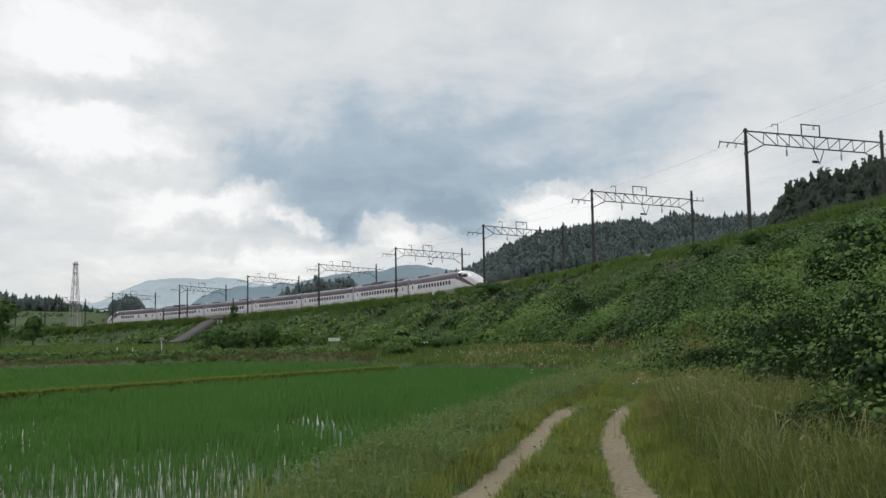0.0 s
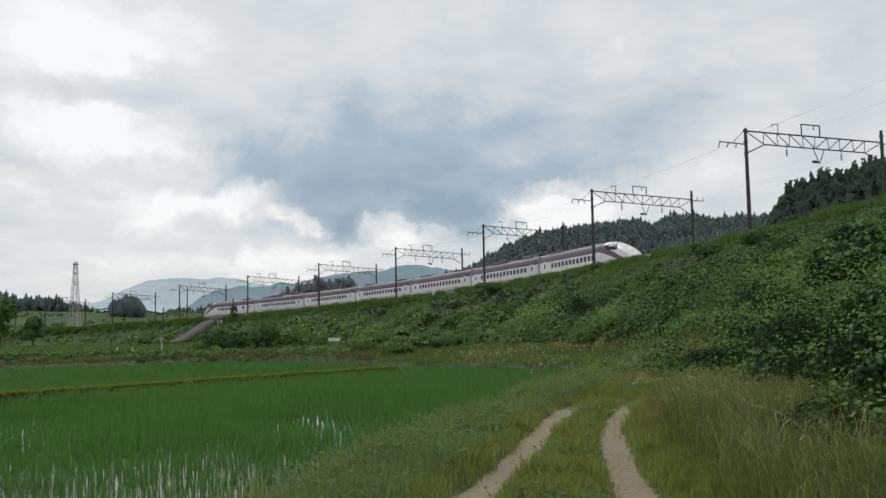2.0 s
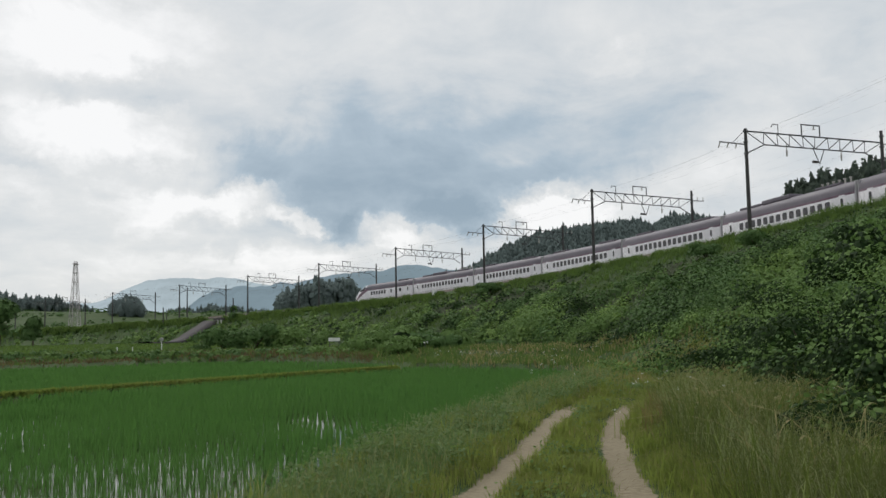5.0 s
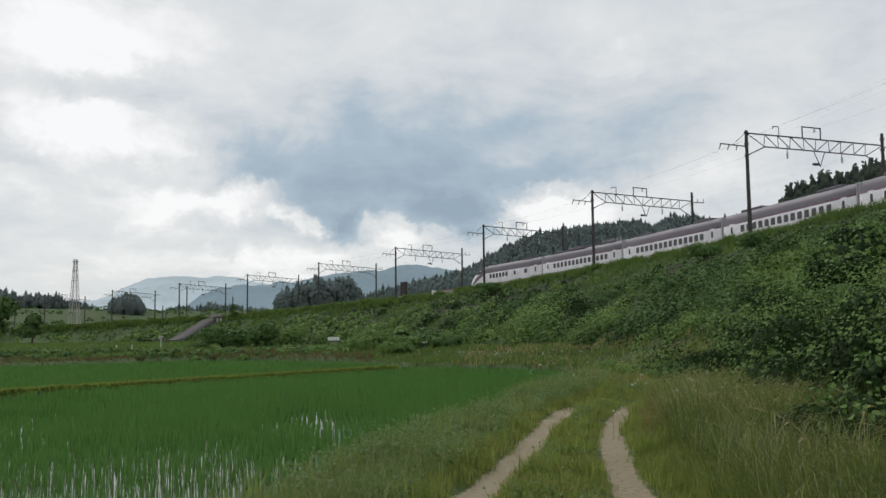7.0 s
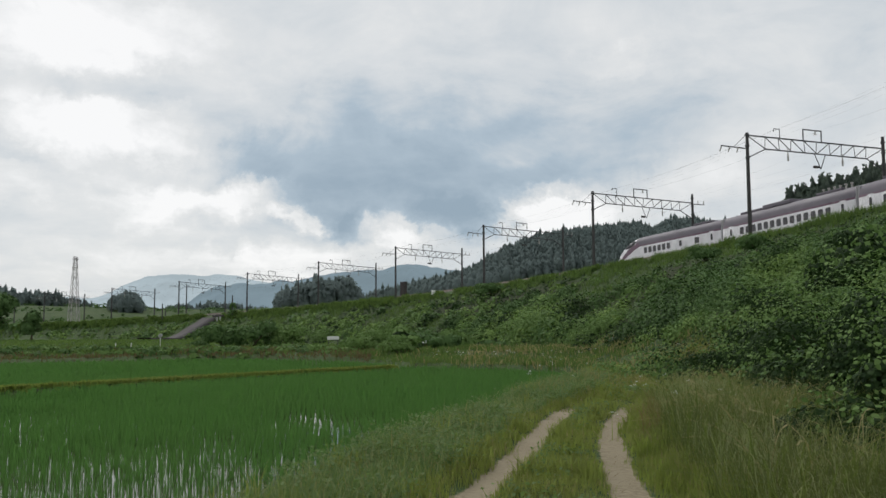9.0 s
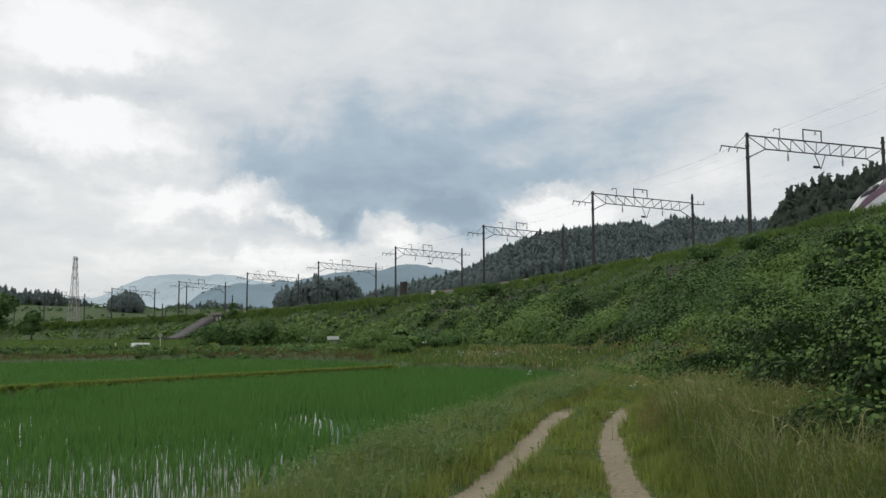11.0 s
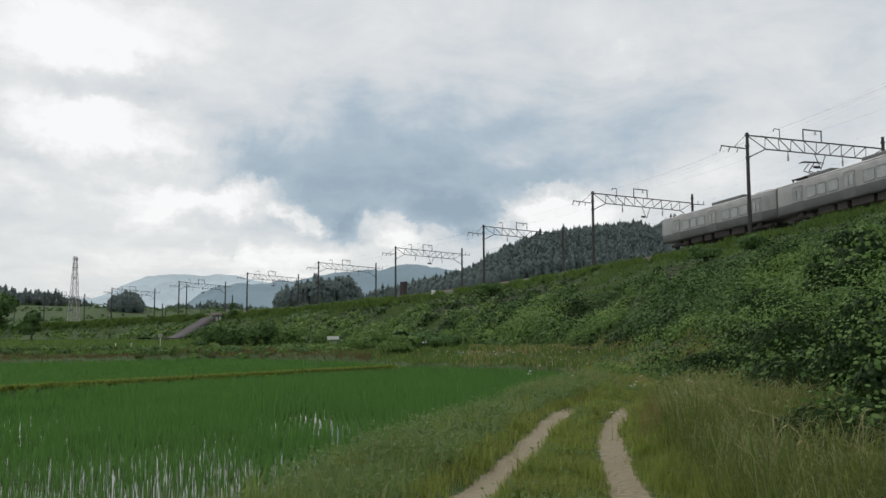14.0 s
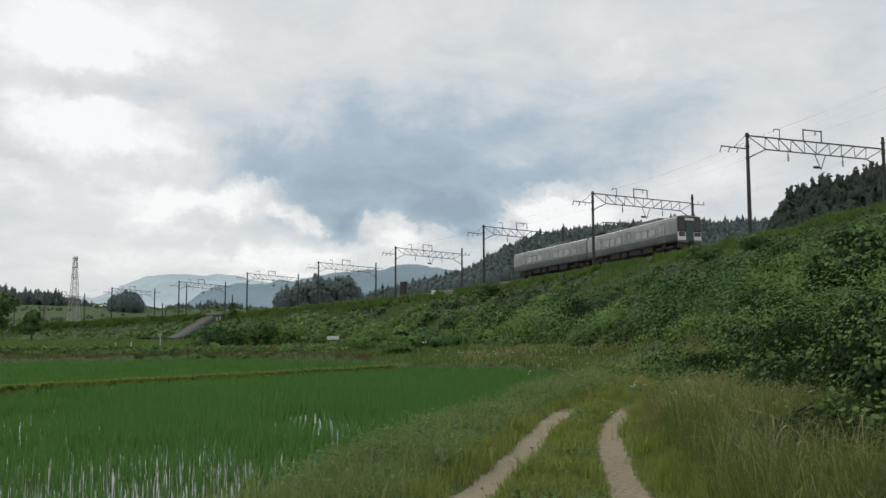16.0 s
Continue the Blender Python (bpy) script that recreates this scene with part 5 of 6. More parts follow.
    # weeds along the shoulder beside the ballast
    n = 5400
    s, off = RNG.uniform(-40, 330, n), -7.0 - RNG.gamma(1.6, 0.55, n)
    P = np.array([line(a, b)[0] for a, b in zip(s, off)])
    x, y = P[:, 0], P[:, 1]
    k = in_view(x, y, 3) & ~((s > 160.0) & (s < 168.5)) & (fbm(s * 0.5, off, 111) > 0.36)
    x, y, dist = x[k], y[k], np.hypot(x[k], y[k])
    z, nb, far = ground_height(x, y), 12, 1 + 0.45 * smooth(s[k], 55, 110) + 0.4 * smooth(s[k], 150, 190)
    q = np.repeat(np.arange(len(x)), nb)
    m = len(q)
    tall = 0.38 + 0.55 * fbm(x * 0.4, y * 0.4, 113)
    turf.append(blades(np.stack([x[q] + RNG.normal(0, 0.25, m), y[q] + RNG.normal(0, 0.25, m), z[q] - 0.05], -1), (tall * far)[q] * RNG.uniform(0.55, 1.2, m),
                       np.maximum(0.03, dist[q] * 0.0006), RNG.uniform(0.1, 0.7, m), RNG.uniform(0, 6.283, m)))
    # weeds on the far field bank
    q = RNG.integers(1, 5, 230)
    B = np.array(BERM)
    p = B[q] + (B[q + 1 - (q == 5)] - B[q]) * RNG.random((230, 1))
    x, y = p[:, 0] + RNG.normal(0, 1, 230), p[:, 1] - 6.0 + RNG.normal(0, 1.8, 230)
    k = ~inside(x, y, PADDY)
    x, y = x[k], y[k]
    R = RNG.uniform(0.25, 0.75, len(x))
    m = RNG.random(len(x)) < 0.5
    for sel, out in ((m, scrub), (~m, vine)):
        out.append(mound_leaves(x[sel], y[sel], ground_height(x, y)[sel], R[sel] * 1.1, np.full(sel.sum(), 0.65), np.full(sel.sum(), 70), np.full(sel.sum(), 0.26)))
    stuff("slope_vines", vine, "vine", "dense green creeping vines covering the railway embankment", "vines")
    stuff("slope_creepers", light, "vine_light", "pale green creepers with highlights put into their colour", "vines")
    stuff("slope_scrub", scrub, "scrub", "dark green scrub patches on the railway embankment", "scrub")
    stuff("slope_thicket", thick, "thicket", "dark shrubby thickets and shade-dark gap leaves on the railway embankment", "thicket")
    stuff("slope_grass", turf, "turf", "rough grass on the railway embankment slope", "grass")


def shrub(x, y, R, tall, size, mat, label, count=0, stems=True, name="shrub"):
    z = float(ground_height(x, y))
    e = new(name)
    e.location = (x, y, z)
    tagged(e, label, "shrub" if name == "shrub" else "tree")
    n = 9
    a = RNG.uniform(0, 6.283, n)
    rr = R * RNG.uniform(0.25, 0.7, n)
    cx, cy = rr * np.cos(a), rr * np.sin(a)
    cz = tall * RNG.uniform(0.12, 0.68, n)
    Rs = R * RNG.uniform(0.38, 0.6, n)
    cnt = count or int(np.clip(17 * (R / size) ** 2, 900, 9000))
    V, F = mound_leaves(cx, cy, cz, Rs, np.full(n, tall / R * 0.62), np.full(n, cnt // n), np.full(n, size), 0.15, y < 26)
    V[:, 2] = np.maximum(V[:, 2], 0.02)
    mesh_object("foliage", V, F, mat, e)
    # brighter leaves near the top paint highlights onto the dark shrub
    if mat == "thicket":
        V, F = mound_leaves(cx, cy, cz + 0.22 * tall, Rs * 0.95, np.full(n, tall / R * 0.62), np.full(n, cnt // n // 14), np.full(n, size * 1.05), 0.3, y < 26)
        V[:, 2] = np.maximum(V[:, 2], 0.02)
        mesh_object("highlight_leaves", V, F, "vine", e, "lighter green leaves standing for highlights")
    if stems:
        for i in range(5):
            bm = bmesh.new()
            p0 = Vector((RNG.normal(0, 0.1 * R), RNG.normal(0, 0.1 * R), -0.1))
            p1 = Vector((cx[i] * 0.5, cy[i] * 0.5, cz[i] * 0.6))
            p2 = Vector((cx[i], cy[i], cz[i] + Rs[i] * 0.3))
            bar(bm, p0, p1, 0.03 * R, 0.02 * R, 6)
            bar(bm, p1, p2, 0.02 * R, 0.008 * R, 6)
            part("stem", bm, "bark", e)
    return e


def conifers(x, y, h, sprays=12):
    """Ragged cedars: sprays of drooping foliage in a narrow cone."""
    z = ground_height(x, y)
    q = np.repeat(np.arange(len(x)), sprays)
    n = len(q)
    f = (np.tile(np.arange(sprays), len(x)) + RNG.random(n)) / sprays
    a, hh = RNG.uniform(0, 6.283, n), h[q]
    r = hh * (0.25 * (1 - f) ** 0.7 + 0.012) * RNG.uniform(0.2, 1.0, n)
    pos = np.stack([x[q] + r * np.cos(a), y[q] + r * np.sin(a), z[q] + hh * (0.06 + 0.93 * f)], -1)
    nor = unit(np.stack([np.cos(a), np.sin(a), np.full(n, 0.7)], -1) + RNG.normal(0, 0.35, (n, 3)))
    spray = leaves(pos, nor, hh * 1.3 / math.sqrt(sprays) * (1 - 0.7 * f) * RNG.uniform(0.7, 1.2, n), 0.35)
    # slender cores with pointed tops
    m, k = len(x), 4
    turn = RNG.uniform(0, 6.283, m)
    ring = [np.stack([x + 0.17 * h * np.cos(turn + j * 1.5708), y + 0.17 * h * np.sin(turn + j * 1.5708), z + 0.12 * h], -1) for j in range(k)]
    V = np.stack(ring + [np.stack([x, y, z + 0.93 * h], -1)], 1).reshape(-1, 3)
    i = np.arange(m)[:, None] * 5
    F = np.concatenate([i + [j, (j + 1) % k, 4] for j in range(k)], 1).reshape(-1, 3)
    return joined([spray, (V, F)])


def polar_points(n, a0, a1, r0, r1):
    a, r = np.radians(RNG.uniform(a0, a1, n)), np.sqrt(RNG.uniform(r0 ** 2, r1 ** 2, n))
    return r * np.sin(a), r * np.cos(a)


def lathe_trees(x, y, h, profile, sides, ragged):
    """Closed crowns turned from a profile of (height share, radius share), with ragged edges."""
    m, k = len(x), len(profile)
    z = ground_height(x, y)
    turn = RNG.uniform(0, 6.283, m)
    V = np.zeros((m, k * sides + 1, 3))
    sway = RNG.normal(0, 0.03, (m, 2)) * h[:, None]
    for i, (up, rad) in enumerate(profile):
        for j in range(sides):
            a = turn + (j + 0.5 * (i % 2)) * 6.2832 / sides
            r = h * rad * RNG.uniform(1 - ragged, 1 + ragged, m)
            V[:, i * sides + j] = np.stack([x + r * np.cos(a) + sway[:, 0] * up, y + r * np.sin(a) + sway[:, 1] * up, z + h * (up + RNG.uniform(-0.35, 0.35, m) * ragged * 0.2)], -1)
    V[:, -1] = np.stack([x + sway[:, 0], y + sway[:, 1], z + h], -1)
    F = []
    for i in range(k - 1):
        for j in range(sides):
            p, q = i * sides + j, i * sides + (j + 1) % sides
            F += [(p, q, q + sides), (p, q + sides, p + sides)]
    F += [((k - 1) * sides + j, (k - 1) * sides + (j + 1) % sides, k * sides) for j in range(sides)]
    F = (np.arange(m)[:, None, None] * (k * sides + 1) + np.array(F)[None]).reshape(-1, 3)
    return V.reshape(-1, 3), F


CONE = [(0.0, 0.13), (0.18, 0.20), (0.42, 0.12), (0.46, 0.155), (0.70, 0.07), (0.74, 0.09)]
DOME = [(0.0, 0.16), (0.30, 0.29), (0.58, 0.27), (0.82, 0.15)]


def wood(x, y, h, broad, sprays):
    """A mixed wood: closed inner crowns under a shell of loose foliage."""
    c = ~broad
    xb, yb, hb = x[broad], y[broad], h[broad] * RNG.uniform(0.7, 1.0, broad.sum())
    shell = mound_leaves(xb, yb, ground_height(xb, yb) + hb * 0.55, hb * 0.33, np.full(len(xb), 1.3), np.full(len(xb), sprays * 2), hb * 0.75 / math.sqrt(sprays), 0.5)
    return [lathe_trees(x[c], y[c], h[c], CONE, 5, 0.3), lathe_trees(xb, yb, hb * 0.92, DOME, 6, 0.3)] + ([shell, conifers(x[c], y[c], h[c], sprays)] if sprays > 1 else [])


def forests():
    x, y = polar_points(8200, -5.2, 27.5, 500, 660)
    az, r = np.degrees(np.arctan2(x, y)), np.hypot(x, y)
    k = ridge(az, r, *RIDGE_A) > 3.0
    x, y = x[k], y[k]
    leafy_part = RNG.random(len(x)) < 0.40 + 0.5 * smooth(fbm(x * 0.012, y * 0.012, 133), 0.42, 0.56)
    h = RNG.uniform(7, 10, len(x)) + 2.5 * (RNG.random(len(x)) < 0.06)
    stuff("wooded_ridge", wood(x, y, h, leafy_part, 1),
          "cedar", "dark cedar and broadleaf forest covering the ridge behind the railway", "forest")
    x, y = polar_points(2000, 19.8, 28, 300, 392)
    k = ridge(np.degrees(np.arctan2(x, y)), np.hypot(x, y), *RIDGE_B) > 2.0
    x, y = x[k], y[k]
    leafy_part = RNG.random(len(x)) < 0.3
    h = RNG.uniform(8, 13, len(x)) + 4 * (RNG.random(len(x)) < 0.12)
    stuff("near_wood", wood(x, y, h, leafy_part, 16),
          "cedar_near", "tall dark cedars and broadleaf trees on the nearer wooded hill", "forest")
    for a0, a1, r0, r1, n, h0, h1, sharp, label in ((-10.2, -5.0, 395, 445, 420, 10, 14, 4, "dark cedar copse on a knoll behind the line"), (-27.5, -20.6, 490, 560, 330, 7, 11, 2, "tree row on the terraced hillside"),
                                                   (-17.3, -10.5, 640, 720, 320, 7, 12, 2, "low tree line along the far fields"), (-5.2, -3.6, 560, 640, 30, 8, 12, 2, "cedars at the lower end of the ridge"),
                                                   (18.1, 20.0, 340, 395, 40, 8, 13, 2, "cedars and broadleaf trees at the edge of the hill")):
        x, y = polar_points(n, a0, a1, r0, r1)
        az = np.degrees(np.arctan2(x, y))
        env = 1 - 0.55 * (np.abs(az - (a0 + a1) / 2) / ((a1 - a0) / 2)) ** sharp
        if a1 == -20.6:
            env = 1.0 - 0.58 * smooth(az, -25, -20.8)
        h = RNG.uniform(h0, h1, len(x)) * env * (0.62 + 0.8 * fbm(az * 1.3 + 40, az * 0 + 2, 137))
        c = RNG.random(len(x)) < 0.5
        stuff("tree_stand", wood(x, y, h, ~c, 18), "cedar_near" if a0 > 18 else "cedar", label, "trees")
    # round broadleaf clump
    x, y = polar_points(60, -19.7, -17.9, 415, 450)
    h = RNG.uniform(3.5, 6.5, 60) * (1.15 - 0.6 * (np.abs(np.degrees(np.arctan2(x, y)) + 18.8) / 1.0) ** 2)
    z = ground_height(x, y)
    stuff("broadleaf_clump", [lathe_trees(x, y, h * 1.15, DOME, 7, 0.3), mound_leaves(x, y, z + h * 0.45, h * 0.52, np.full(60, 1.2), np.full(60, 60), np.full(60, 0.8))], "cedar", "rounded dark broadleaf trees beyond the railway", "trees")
    # hedge rows and bushes over the far hillside
    x, y = polar_points(420, -28, -3, 290, 520)
    k = fbm(x * 0.02, y * 0.02, 131) > 0.50
    x, y = x[k], y[k]
    h = RNG.uniform(1.0, 2.6, len(x))
    xt, yt = polar_points(3000, -28, -10.5, 280, 520)
    step = (2.0 * smooth(line_coords(xt, yt)[0], 400, 60) + 16 * smooth(np.hypot(xt, yt), 260, 520)) / 2.4 % 1.0
    k = (step > 0.62) & (step < 0.9) & (fbm(xt * 0.03, yt * 0.03, 139) > 0.40)
    x, y, h = np.append(x, xt[k]), np.append(y, yt[k]), np.append(h, RNG.uniform(0.35, 0.8, k.sum()))
    stuff("hillside_bushes", [mound_leaves(x, y, ground_height(x, y), h * 1.3, np.full(len(x), 0.8), np.full(len(x), 36), 0.35 + 0.25 * h)], "scrub", "scattered bushes on the terraced hillside", "bushes")


rice()
meadow()
tall_grass()
embankment_cover()
forests()

SHRUBS = [
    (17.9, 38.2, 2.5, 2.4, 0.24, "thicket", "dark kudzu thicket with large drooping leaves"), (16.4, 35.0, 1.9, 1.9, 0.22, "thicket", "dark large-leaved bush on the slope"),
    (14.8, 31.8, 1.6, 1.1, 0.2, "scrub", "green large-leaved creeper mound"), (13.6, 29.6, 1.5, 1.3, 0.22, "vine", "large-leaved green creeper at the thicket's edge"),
    # dark foliage added to stand for a shaded cavity in the creepers
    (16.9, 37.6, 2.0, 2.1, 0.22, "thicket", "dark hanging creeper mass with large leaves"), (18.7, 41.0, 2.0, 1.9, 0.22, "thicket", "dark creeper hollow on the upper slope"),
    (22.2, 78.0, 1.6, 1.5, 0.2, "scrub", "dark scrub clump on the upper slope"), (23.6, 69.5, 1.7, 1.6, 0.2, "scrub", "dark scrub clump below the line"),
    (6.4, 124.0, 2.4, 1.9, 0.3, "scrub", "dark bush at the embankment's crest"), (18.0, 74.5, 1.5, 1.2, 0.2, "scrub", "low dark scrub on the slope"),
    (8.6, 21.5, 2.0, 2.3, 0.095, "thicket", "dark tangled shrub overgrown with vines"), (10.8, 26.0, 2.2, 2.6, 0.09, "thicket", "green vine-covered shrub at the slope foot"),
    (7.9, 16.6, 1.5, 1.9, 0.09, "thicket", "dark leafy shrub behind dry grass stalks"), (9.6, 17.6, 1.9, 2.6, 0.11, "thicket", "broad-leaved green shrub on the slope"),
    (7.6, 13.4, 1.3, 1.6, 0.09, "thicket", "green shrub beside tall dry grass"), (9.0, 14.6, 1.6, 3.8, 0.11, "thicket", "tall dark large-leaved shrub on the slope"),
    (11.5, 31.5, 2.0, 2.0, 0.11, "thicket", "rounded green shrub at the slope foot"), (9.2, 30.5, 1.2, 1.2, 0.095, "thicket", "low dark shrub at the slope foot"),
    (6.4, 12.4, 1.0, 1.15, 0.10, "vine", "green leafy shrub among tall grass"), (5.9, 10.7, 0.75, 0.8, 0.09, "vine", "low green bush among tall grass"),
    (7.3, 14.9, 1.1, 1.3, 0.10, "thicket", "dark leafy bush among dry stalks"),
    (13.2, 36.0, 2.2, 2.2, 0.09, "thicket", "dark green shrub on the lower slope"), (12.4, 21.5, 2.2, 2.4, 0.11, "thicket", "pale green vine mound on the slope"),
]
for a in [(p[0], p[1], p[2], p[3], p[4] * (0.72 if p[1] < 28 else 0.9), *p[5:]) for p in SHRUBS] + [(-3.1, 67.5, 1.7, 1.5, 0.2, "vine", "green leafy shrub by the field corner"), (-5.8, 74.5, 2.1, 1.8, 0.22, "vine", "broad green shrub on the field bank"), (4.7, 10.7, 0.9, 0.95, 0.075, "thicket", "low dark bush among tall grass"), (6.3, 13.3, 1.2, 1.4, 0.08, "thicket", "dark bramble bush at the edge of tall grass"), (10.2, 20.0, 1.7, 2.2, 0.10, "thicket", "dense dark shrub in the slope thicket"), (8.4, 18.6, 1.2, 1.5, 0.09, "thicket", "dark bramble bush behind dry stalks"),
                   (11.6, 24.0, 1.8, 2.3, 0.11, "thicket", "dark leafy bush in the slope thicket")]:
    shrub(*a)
for x, y, R, tall, mat, label in ((-6.0, 81, 2.2, 1.7, "scrub", "dark round bush by the field corner"), (-2.8, 80, 2.4, 2.0, "scrub", "dense dark bush by the field corner"), (0.9, 79, 1.7, 1.9, "vine", "green bush beside the white guard plate"),
                                  (-6.3, 90, 2.3, 2.2, "vine", "green bush on the far field bank"), (-2.7, 72.5, 1.5, 1.6, "thicket", "dark low bush at the paddy corner"), (0.2, 70.5, 1.2, 1.2, "scrub", "small green bush at the paddy corner"), (4.5, 82, 1.6, 1.2, "scrub", "small dark bush on the meadow edge"),
                                  (-26.5, 132, 3.4, 4.2, "scrub", "large dark bush below the railway"), (-31.0, 131, 3.4, 4.0, "scrub", "large dark bush beside the field road"), (-21.5, 131, 3.0, 3.4, "vine", "green bush below the railway"),
                                  (-35.0, 133, 2.6, 3.0, "scrub", "dark bush near the concrete ramp")):
    shrub(x, y, R, tall, 0.38, mat, label)


# ---------- small things along the line ----------
def on_ground(x, y, dz=0.0):
    return Vector((x, y, float(ground_height(x, y)) + dz))


def lone_pole(s, off, h, label, ivy=False):
    p, th = line(s, off)
    p.z = float(ground_height(p.x, p.y)) - 0.2
    e = new("line_pole")
    e.location = p
    tagged(e, label, "pole")
    part("shaft", bar(bmesh.new(), (0, 0, 0), (0, 0, h), 0.17, 0.13, 10), "pole", e)
    part("cap", bar(bmesh.new(), (0, 0, h), (0, 0, h + 0.08), 0.15, 0.10, 10), "steel", e)
    if ivy:
        V, F = mound_leaves(np.array([0.0, 0.2]), np.array([0.0, 0.1]), np.array([0.8, 2.4]), np.array([1.1, 0.8]), np.array([1.4, 1.6]), np.array([150, 110]), np.array([0.4, 0.4]))
        mesh_object("climbing_ivy", V, F, "scrub", e, "dark ivy climbing the pole")
    return e


lone_pole(154.5, -8.4, 5.0, "short dark wooden pole wrapped in ivy", True)
lone_pole(185.5, -8.6, 4.6, "short dark pole beside the railway")
lone_pole(181.2, -4.6, 8.2, "grey concrete pole between the tracks")
lone_pole(72.0, 8.8, 1.7, "short dark marker post behind the track")
lone_pole(209.0, 8.6, 4.0, "short dark pole beyond the tracks")


def ramp_slab():
    """Concrete-lined ramp down the embankment by the underpass."""
    e = new("concrete_ramp")
    tagged(e, "stained concrete ramp and culvert head on the embankment", "concrete ramp")
    V, F = [], []
    offs = np.linspace(-9.0, -25.0, 17)
    for o in offs:
        for s, up in ((159.8, -0.4), (159.8, 0.45), (166.8, 0.45), (166.8, -0.4)):
            p, _ = line(s, o)
            c, _ = line(163.6, o)
            zz = float(ground_height(c.x, c.y)) + 0.1
            V.append((p.x, p.y, zz + up))
    for i in range(len(offs) - 1):
        for j in range(4):
            a, b = i * 4 + j, i * 4 + (j + 1) % 4
            F.append((a, b, b + 4, a + 4))
    mesh_object("ramp_slab", V, F, "ramp", e)
    for s in (157.6, 159.2):
        p, th = line(s, -9.6)
        z = float(ground_height(p.x, p.y))
        part("culvert_pillar", bar(bmesh.new(), (p.x, p.y, z - 0.8), (p.x, p.y, z + 0.85), 0.2, 0.2, 8), "concrete_pale", e, "pale concrete pillar")
    bm = bmesh.new()
    a, b = line(156.6, -9.4)[0], line(161.4, -9.4)[0]
    z = float(ground_height(a.x, a.y))
    bar(bm, (a.x, a.y, z + 0.95), (b.x, b.y, z + 0.9), 0.24, 0.24, 4)
    part("head_beam", bm, "ramp", e)


ramp_slab()


def board(name, x, y, w, h, foot, label, turn=0):
    e = new(name)
    e.matrix_basis = Matrix.Translation(on_ground(x, y)) @ Matrix.Rotation(radians(turn), 4, "Z")
    tagged(e, label, "board")
    part("panel", box(bmesh.new(), -w / 2, w / 2, -0.03, 0.03, foot, foot + h, 0.015), "sign_white", e)
    for x in (-w * 0.4, w * 0.4):
        part("post", bar(bmesh.new(), (x, 0.05, -0.2), (x, 0.05, foot + h * 0.8), 0.04), "steel", e)
    return e


board("guard_board", -11.0, 93, 1.15, 0.34, 1.2, "white board on two posts by the field")
board("guard_board", -1.05, 76.5, 1.4, 0.2, 0.55, "white guard plate among bushes", 8)


def dark_plank():
    e = new("plank")
    e.matrix_basis = Matrix.Translation(on_ground(5.9, 83, 0.55)) @ Matrix.Rotation(radians(-6), 4, "Z")
    tagged(e, "dark weathered plank rail on short posts", "plank")
    part("board", box(bmesh.new(), -1.0, 1.0, -0.05, 0.05, -0.08, 0.08, 0.02), "under", e)
    for x in (-0.8, 0.8):
        part("post", bar(bmesh.new(), (x, 0, -0.7), (x, 0, 0.05), 0.05), "under", e)


dark_plank()


def stake(x, y, lean, label):
    """A white road edge marker with a bent top."""
    e = new("road_marker")
    e.location = on_ground(x, y)
    tagged(e, label, "road marker", "white road markers")
    bm = bmesh.new()
    pts = [(0, 0, -0.2), (0, 0, 0.6), (lean * 0.25, 0, 1.2), (lean * 0.30, 0, 1.9)]
    for a, b in zip(pts, pts[1:]):
        bar(bm, a, b, 0.06, 0.06, 8)
    part("post", bm, "sign_white", e)
    return e


stake(-43.5, 124.8, -1, "white roadside snow marker post")
stake(-42.0, 124.8, 1, "white roadside snow marker post")


def road_mirror():
    e = new("traffic_mirror")
    e.location = on_ground(-37.6, 124)
    tagged(e, "round traffic mirror on a pale post by the road", "traffic mirror")
    part("post", bar(bmesh.new(), (0, 0, -0.2), (0, 0, 2.1), 0.05), "sign_white", e)
    part("mirror", bar(bmesh.new(), (0, -0.02, 1.9), (0, -0.1, 1.9), 0.24, 0.22, 20), "pale_glass", e, "round mirror face")
    part("rim", bar(bmesh.new(), (0, 0.02, 1.9), (0, -0.05, 1.9), 0.28, 0.28, 20), "insulator", e)


road_mirror()


def trackside_box(s, off, w, h, mat, label, name):
    e = new(name)
    p, th = line(s, off)
    p.z = float(ground_height(p.x, p.y))
    e.matrix_basis = Matrix.Translation(p) @ Matrix.Rotation(th, 4, "Z")
    tagged(e, label, "trackside box")
    part("cabinet", box(bmesh.new(), -w / 2, w / 2, -0.3, 0.3, 0.25, h, 0.04), mat, e)
    part("plinth", box(bmesh.new(), -w / 2 + 0.05, w / 2 - 0.05, -0.25, 0.25, -0.3, 0.27), "concrete", e)
    return e


trackside_box(112.0, 7.6, 1.6, 5.0, "under", "dark rusty relay cabinet beside a catenary pole", "relay_cabinet")
trackside_box(74.5, -8.0, 0.55, 0.95, "sign_white", "small white signal box on the embankment", "signal_box")


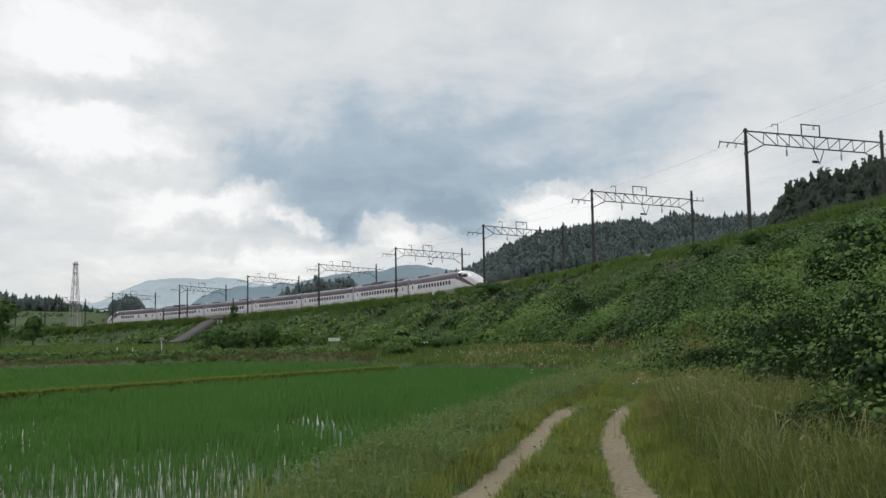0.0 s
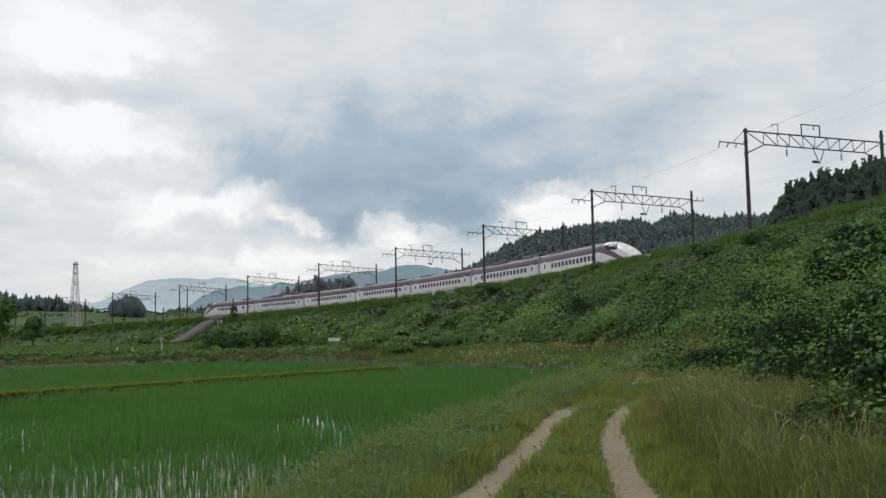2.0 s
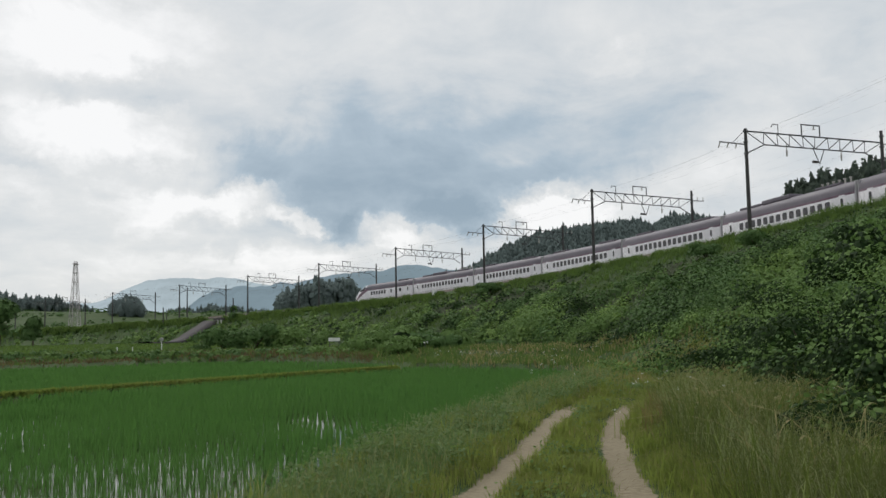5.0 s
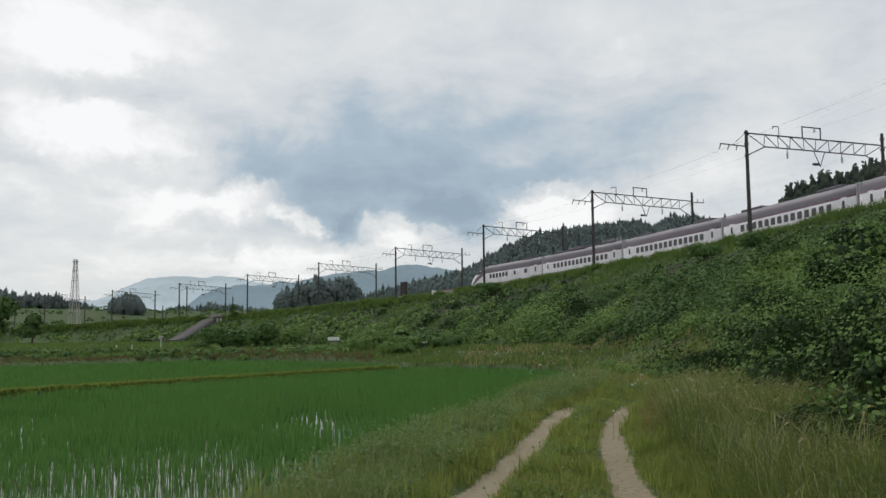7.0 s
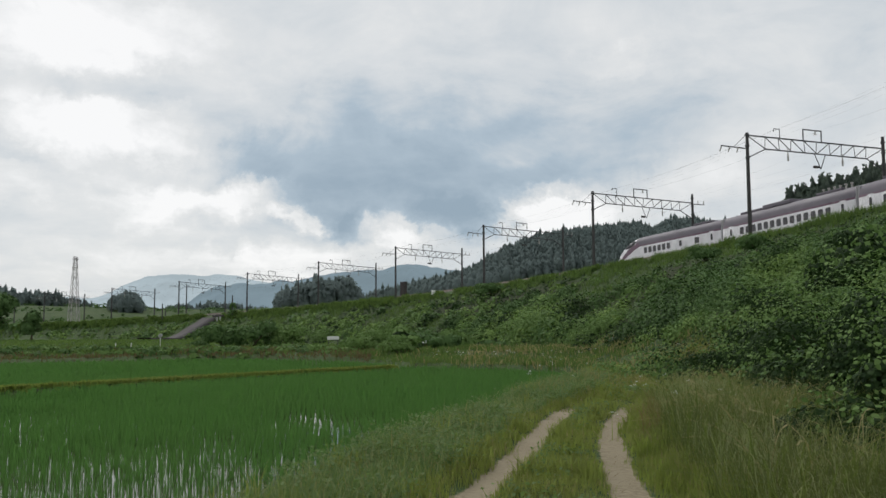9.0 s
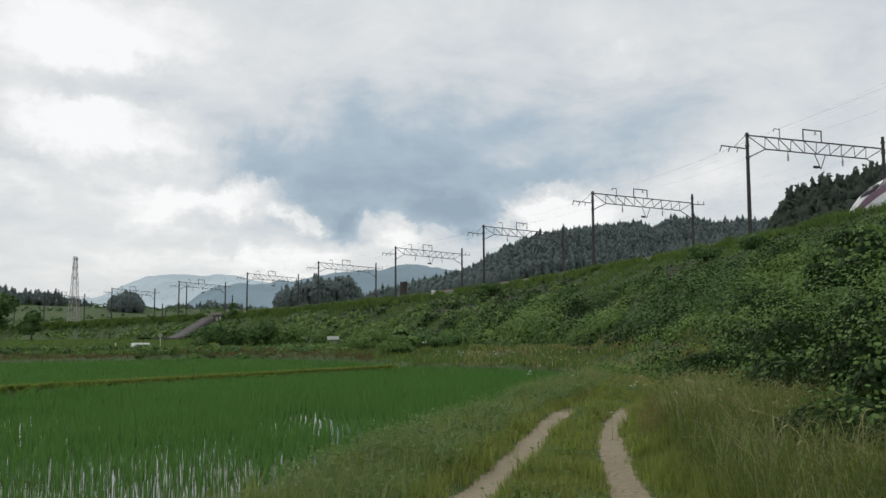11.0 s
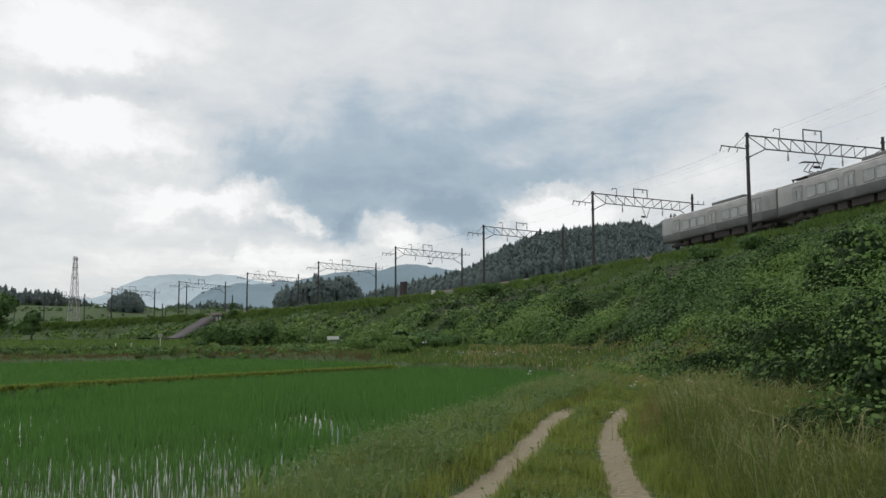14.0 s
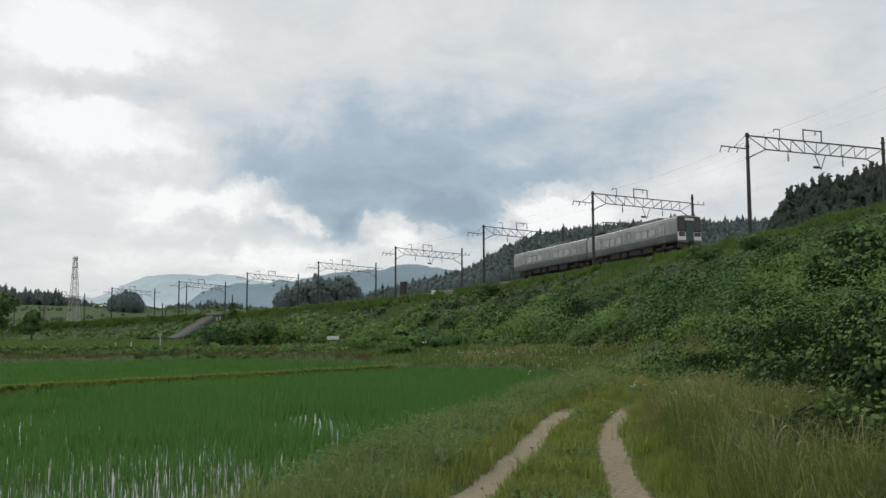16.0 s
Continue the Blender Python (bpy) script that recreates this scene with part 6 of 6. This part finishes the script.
def pylon():
    """A lattice pylon on the far hillside."""
    x, y = toward(-21.65, 0).x * 330, toward(-21.65, 0).y * 330
    e = new("lattice_pylon")
    e.location = on_ground(x, y, -0.5)
    tagged(e, "tall pale red and white steel lattice pylon", "pylon")
    H, n = 28.0 - float(ground_height(x, y)) + 0.5, 9
    wid = lambda q: 1.35 * (1 - q) ** 1.4 + 0.42
    cor = [(-1, -1), (1, -1), (1, 1), (-1, 1)]
    for cx, cy in cor:
        part("leg", bar(bmesh.new(), (cx * wid(0), cy * wid(0), 0), (cx * wid(1), cy * wid(1), H), 0.11, 0.09, 5), "pylon", e)
    for k in range(4):
        (ax, ay), (bx, by) = cor[k], cor[(k + 1) % 4]
        bm = bmesh.new()
        for i in range(n):
            q0, q1 = i / n, (i + 1) / n
            bar(bm, (ax * wid(q0), ay * wid(q0), H * q0), (bx * wid(q1), by * wid(q1), H * q1), 0.05, 0.05, 4)
            bar(bm, (bx * wid(q0), by * wid(q0), H * q0), (ax * wid(q1), ay * wid(q1), H * q1), 0.05, 0.05, 4)
            bar(bm, (ax * wid(q1), ay * wid(q1), H * q1), (bx * wid(q1), by * wid(q1), H * q1), 0.05, 0.05, 4)
        part("lattice", bm, "pylon", e)
    for z in (H - 7.0, H - 3.8, H - 0.9):
        part("antenna_platform", box(bmesh.new(), -0.8, 0.8, -0.8, 0.8, z, z + 0.18, 0.03), "pylon", e)


pylon()


def lone_tree(x, y, h, R, label):
    z = float(ground_height(x, y))
    e = new("tree")
    e.location = (x, y, z)
    tagged(e, label, "tree")
    bm = bmesh.new()
    bar(bm, (0, 0, -0.3), (0.1, 0, h * 0.5), h * 0.035, h * 0.022, 8)
    bar(bm, (0.1, 0, h * 0.5), (0, 0.1, h * 0.85), h * 0.022, h * 0.008, 8)
    for i in range(6):
        a = i * 1.05
        bar(bm, (0.05, 0, h * (0.3 + 0.08 * i)), (R * 0.6 * math.cos(a), R * 0.6 * math.sin(a), h * (0.45 + 0.08 * i)), h * 0.012, h * 0.005, 5)
    part("trunk", bm, "bark", e)
    n = 12
    a, rr = RNG.uniform(0, 6.283, n), R * RNG.uniform(0.1, 0.65, n)
    V, F = mound_leaves(rr * np.cos(a), rr * np.sin(a), h * RNG.uniform(0.22, 0.8, n), R * RNG.uniform(0.3, 0.5, n), np.full(n, 1.2), np.full(n, 190), np.full(n, max(0.4, y * 0.0030)))
    V[:, 2] = np.maximum(V[:, 2], 0.05)
    mesh_object("crown", V, F, "scrub", e)
    return e


lone_tree(-86.5, 196, 6.4, 3.2, "dark round tree below the railway embankment")
lone_tree(-96.5, 202, 11.0, 4.5, "dark tall tree at the edge of the fields")
motions()
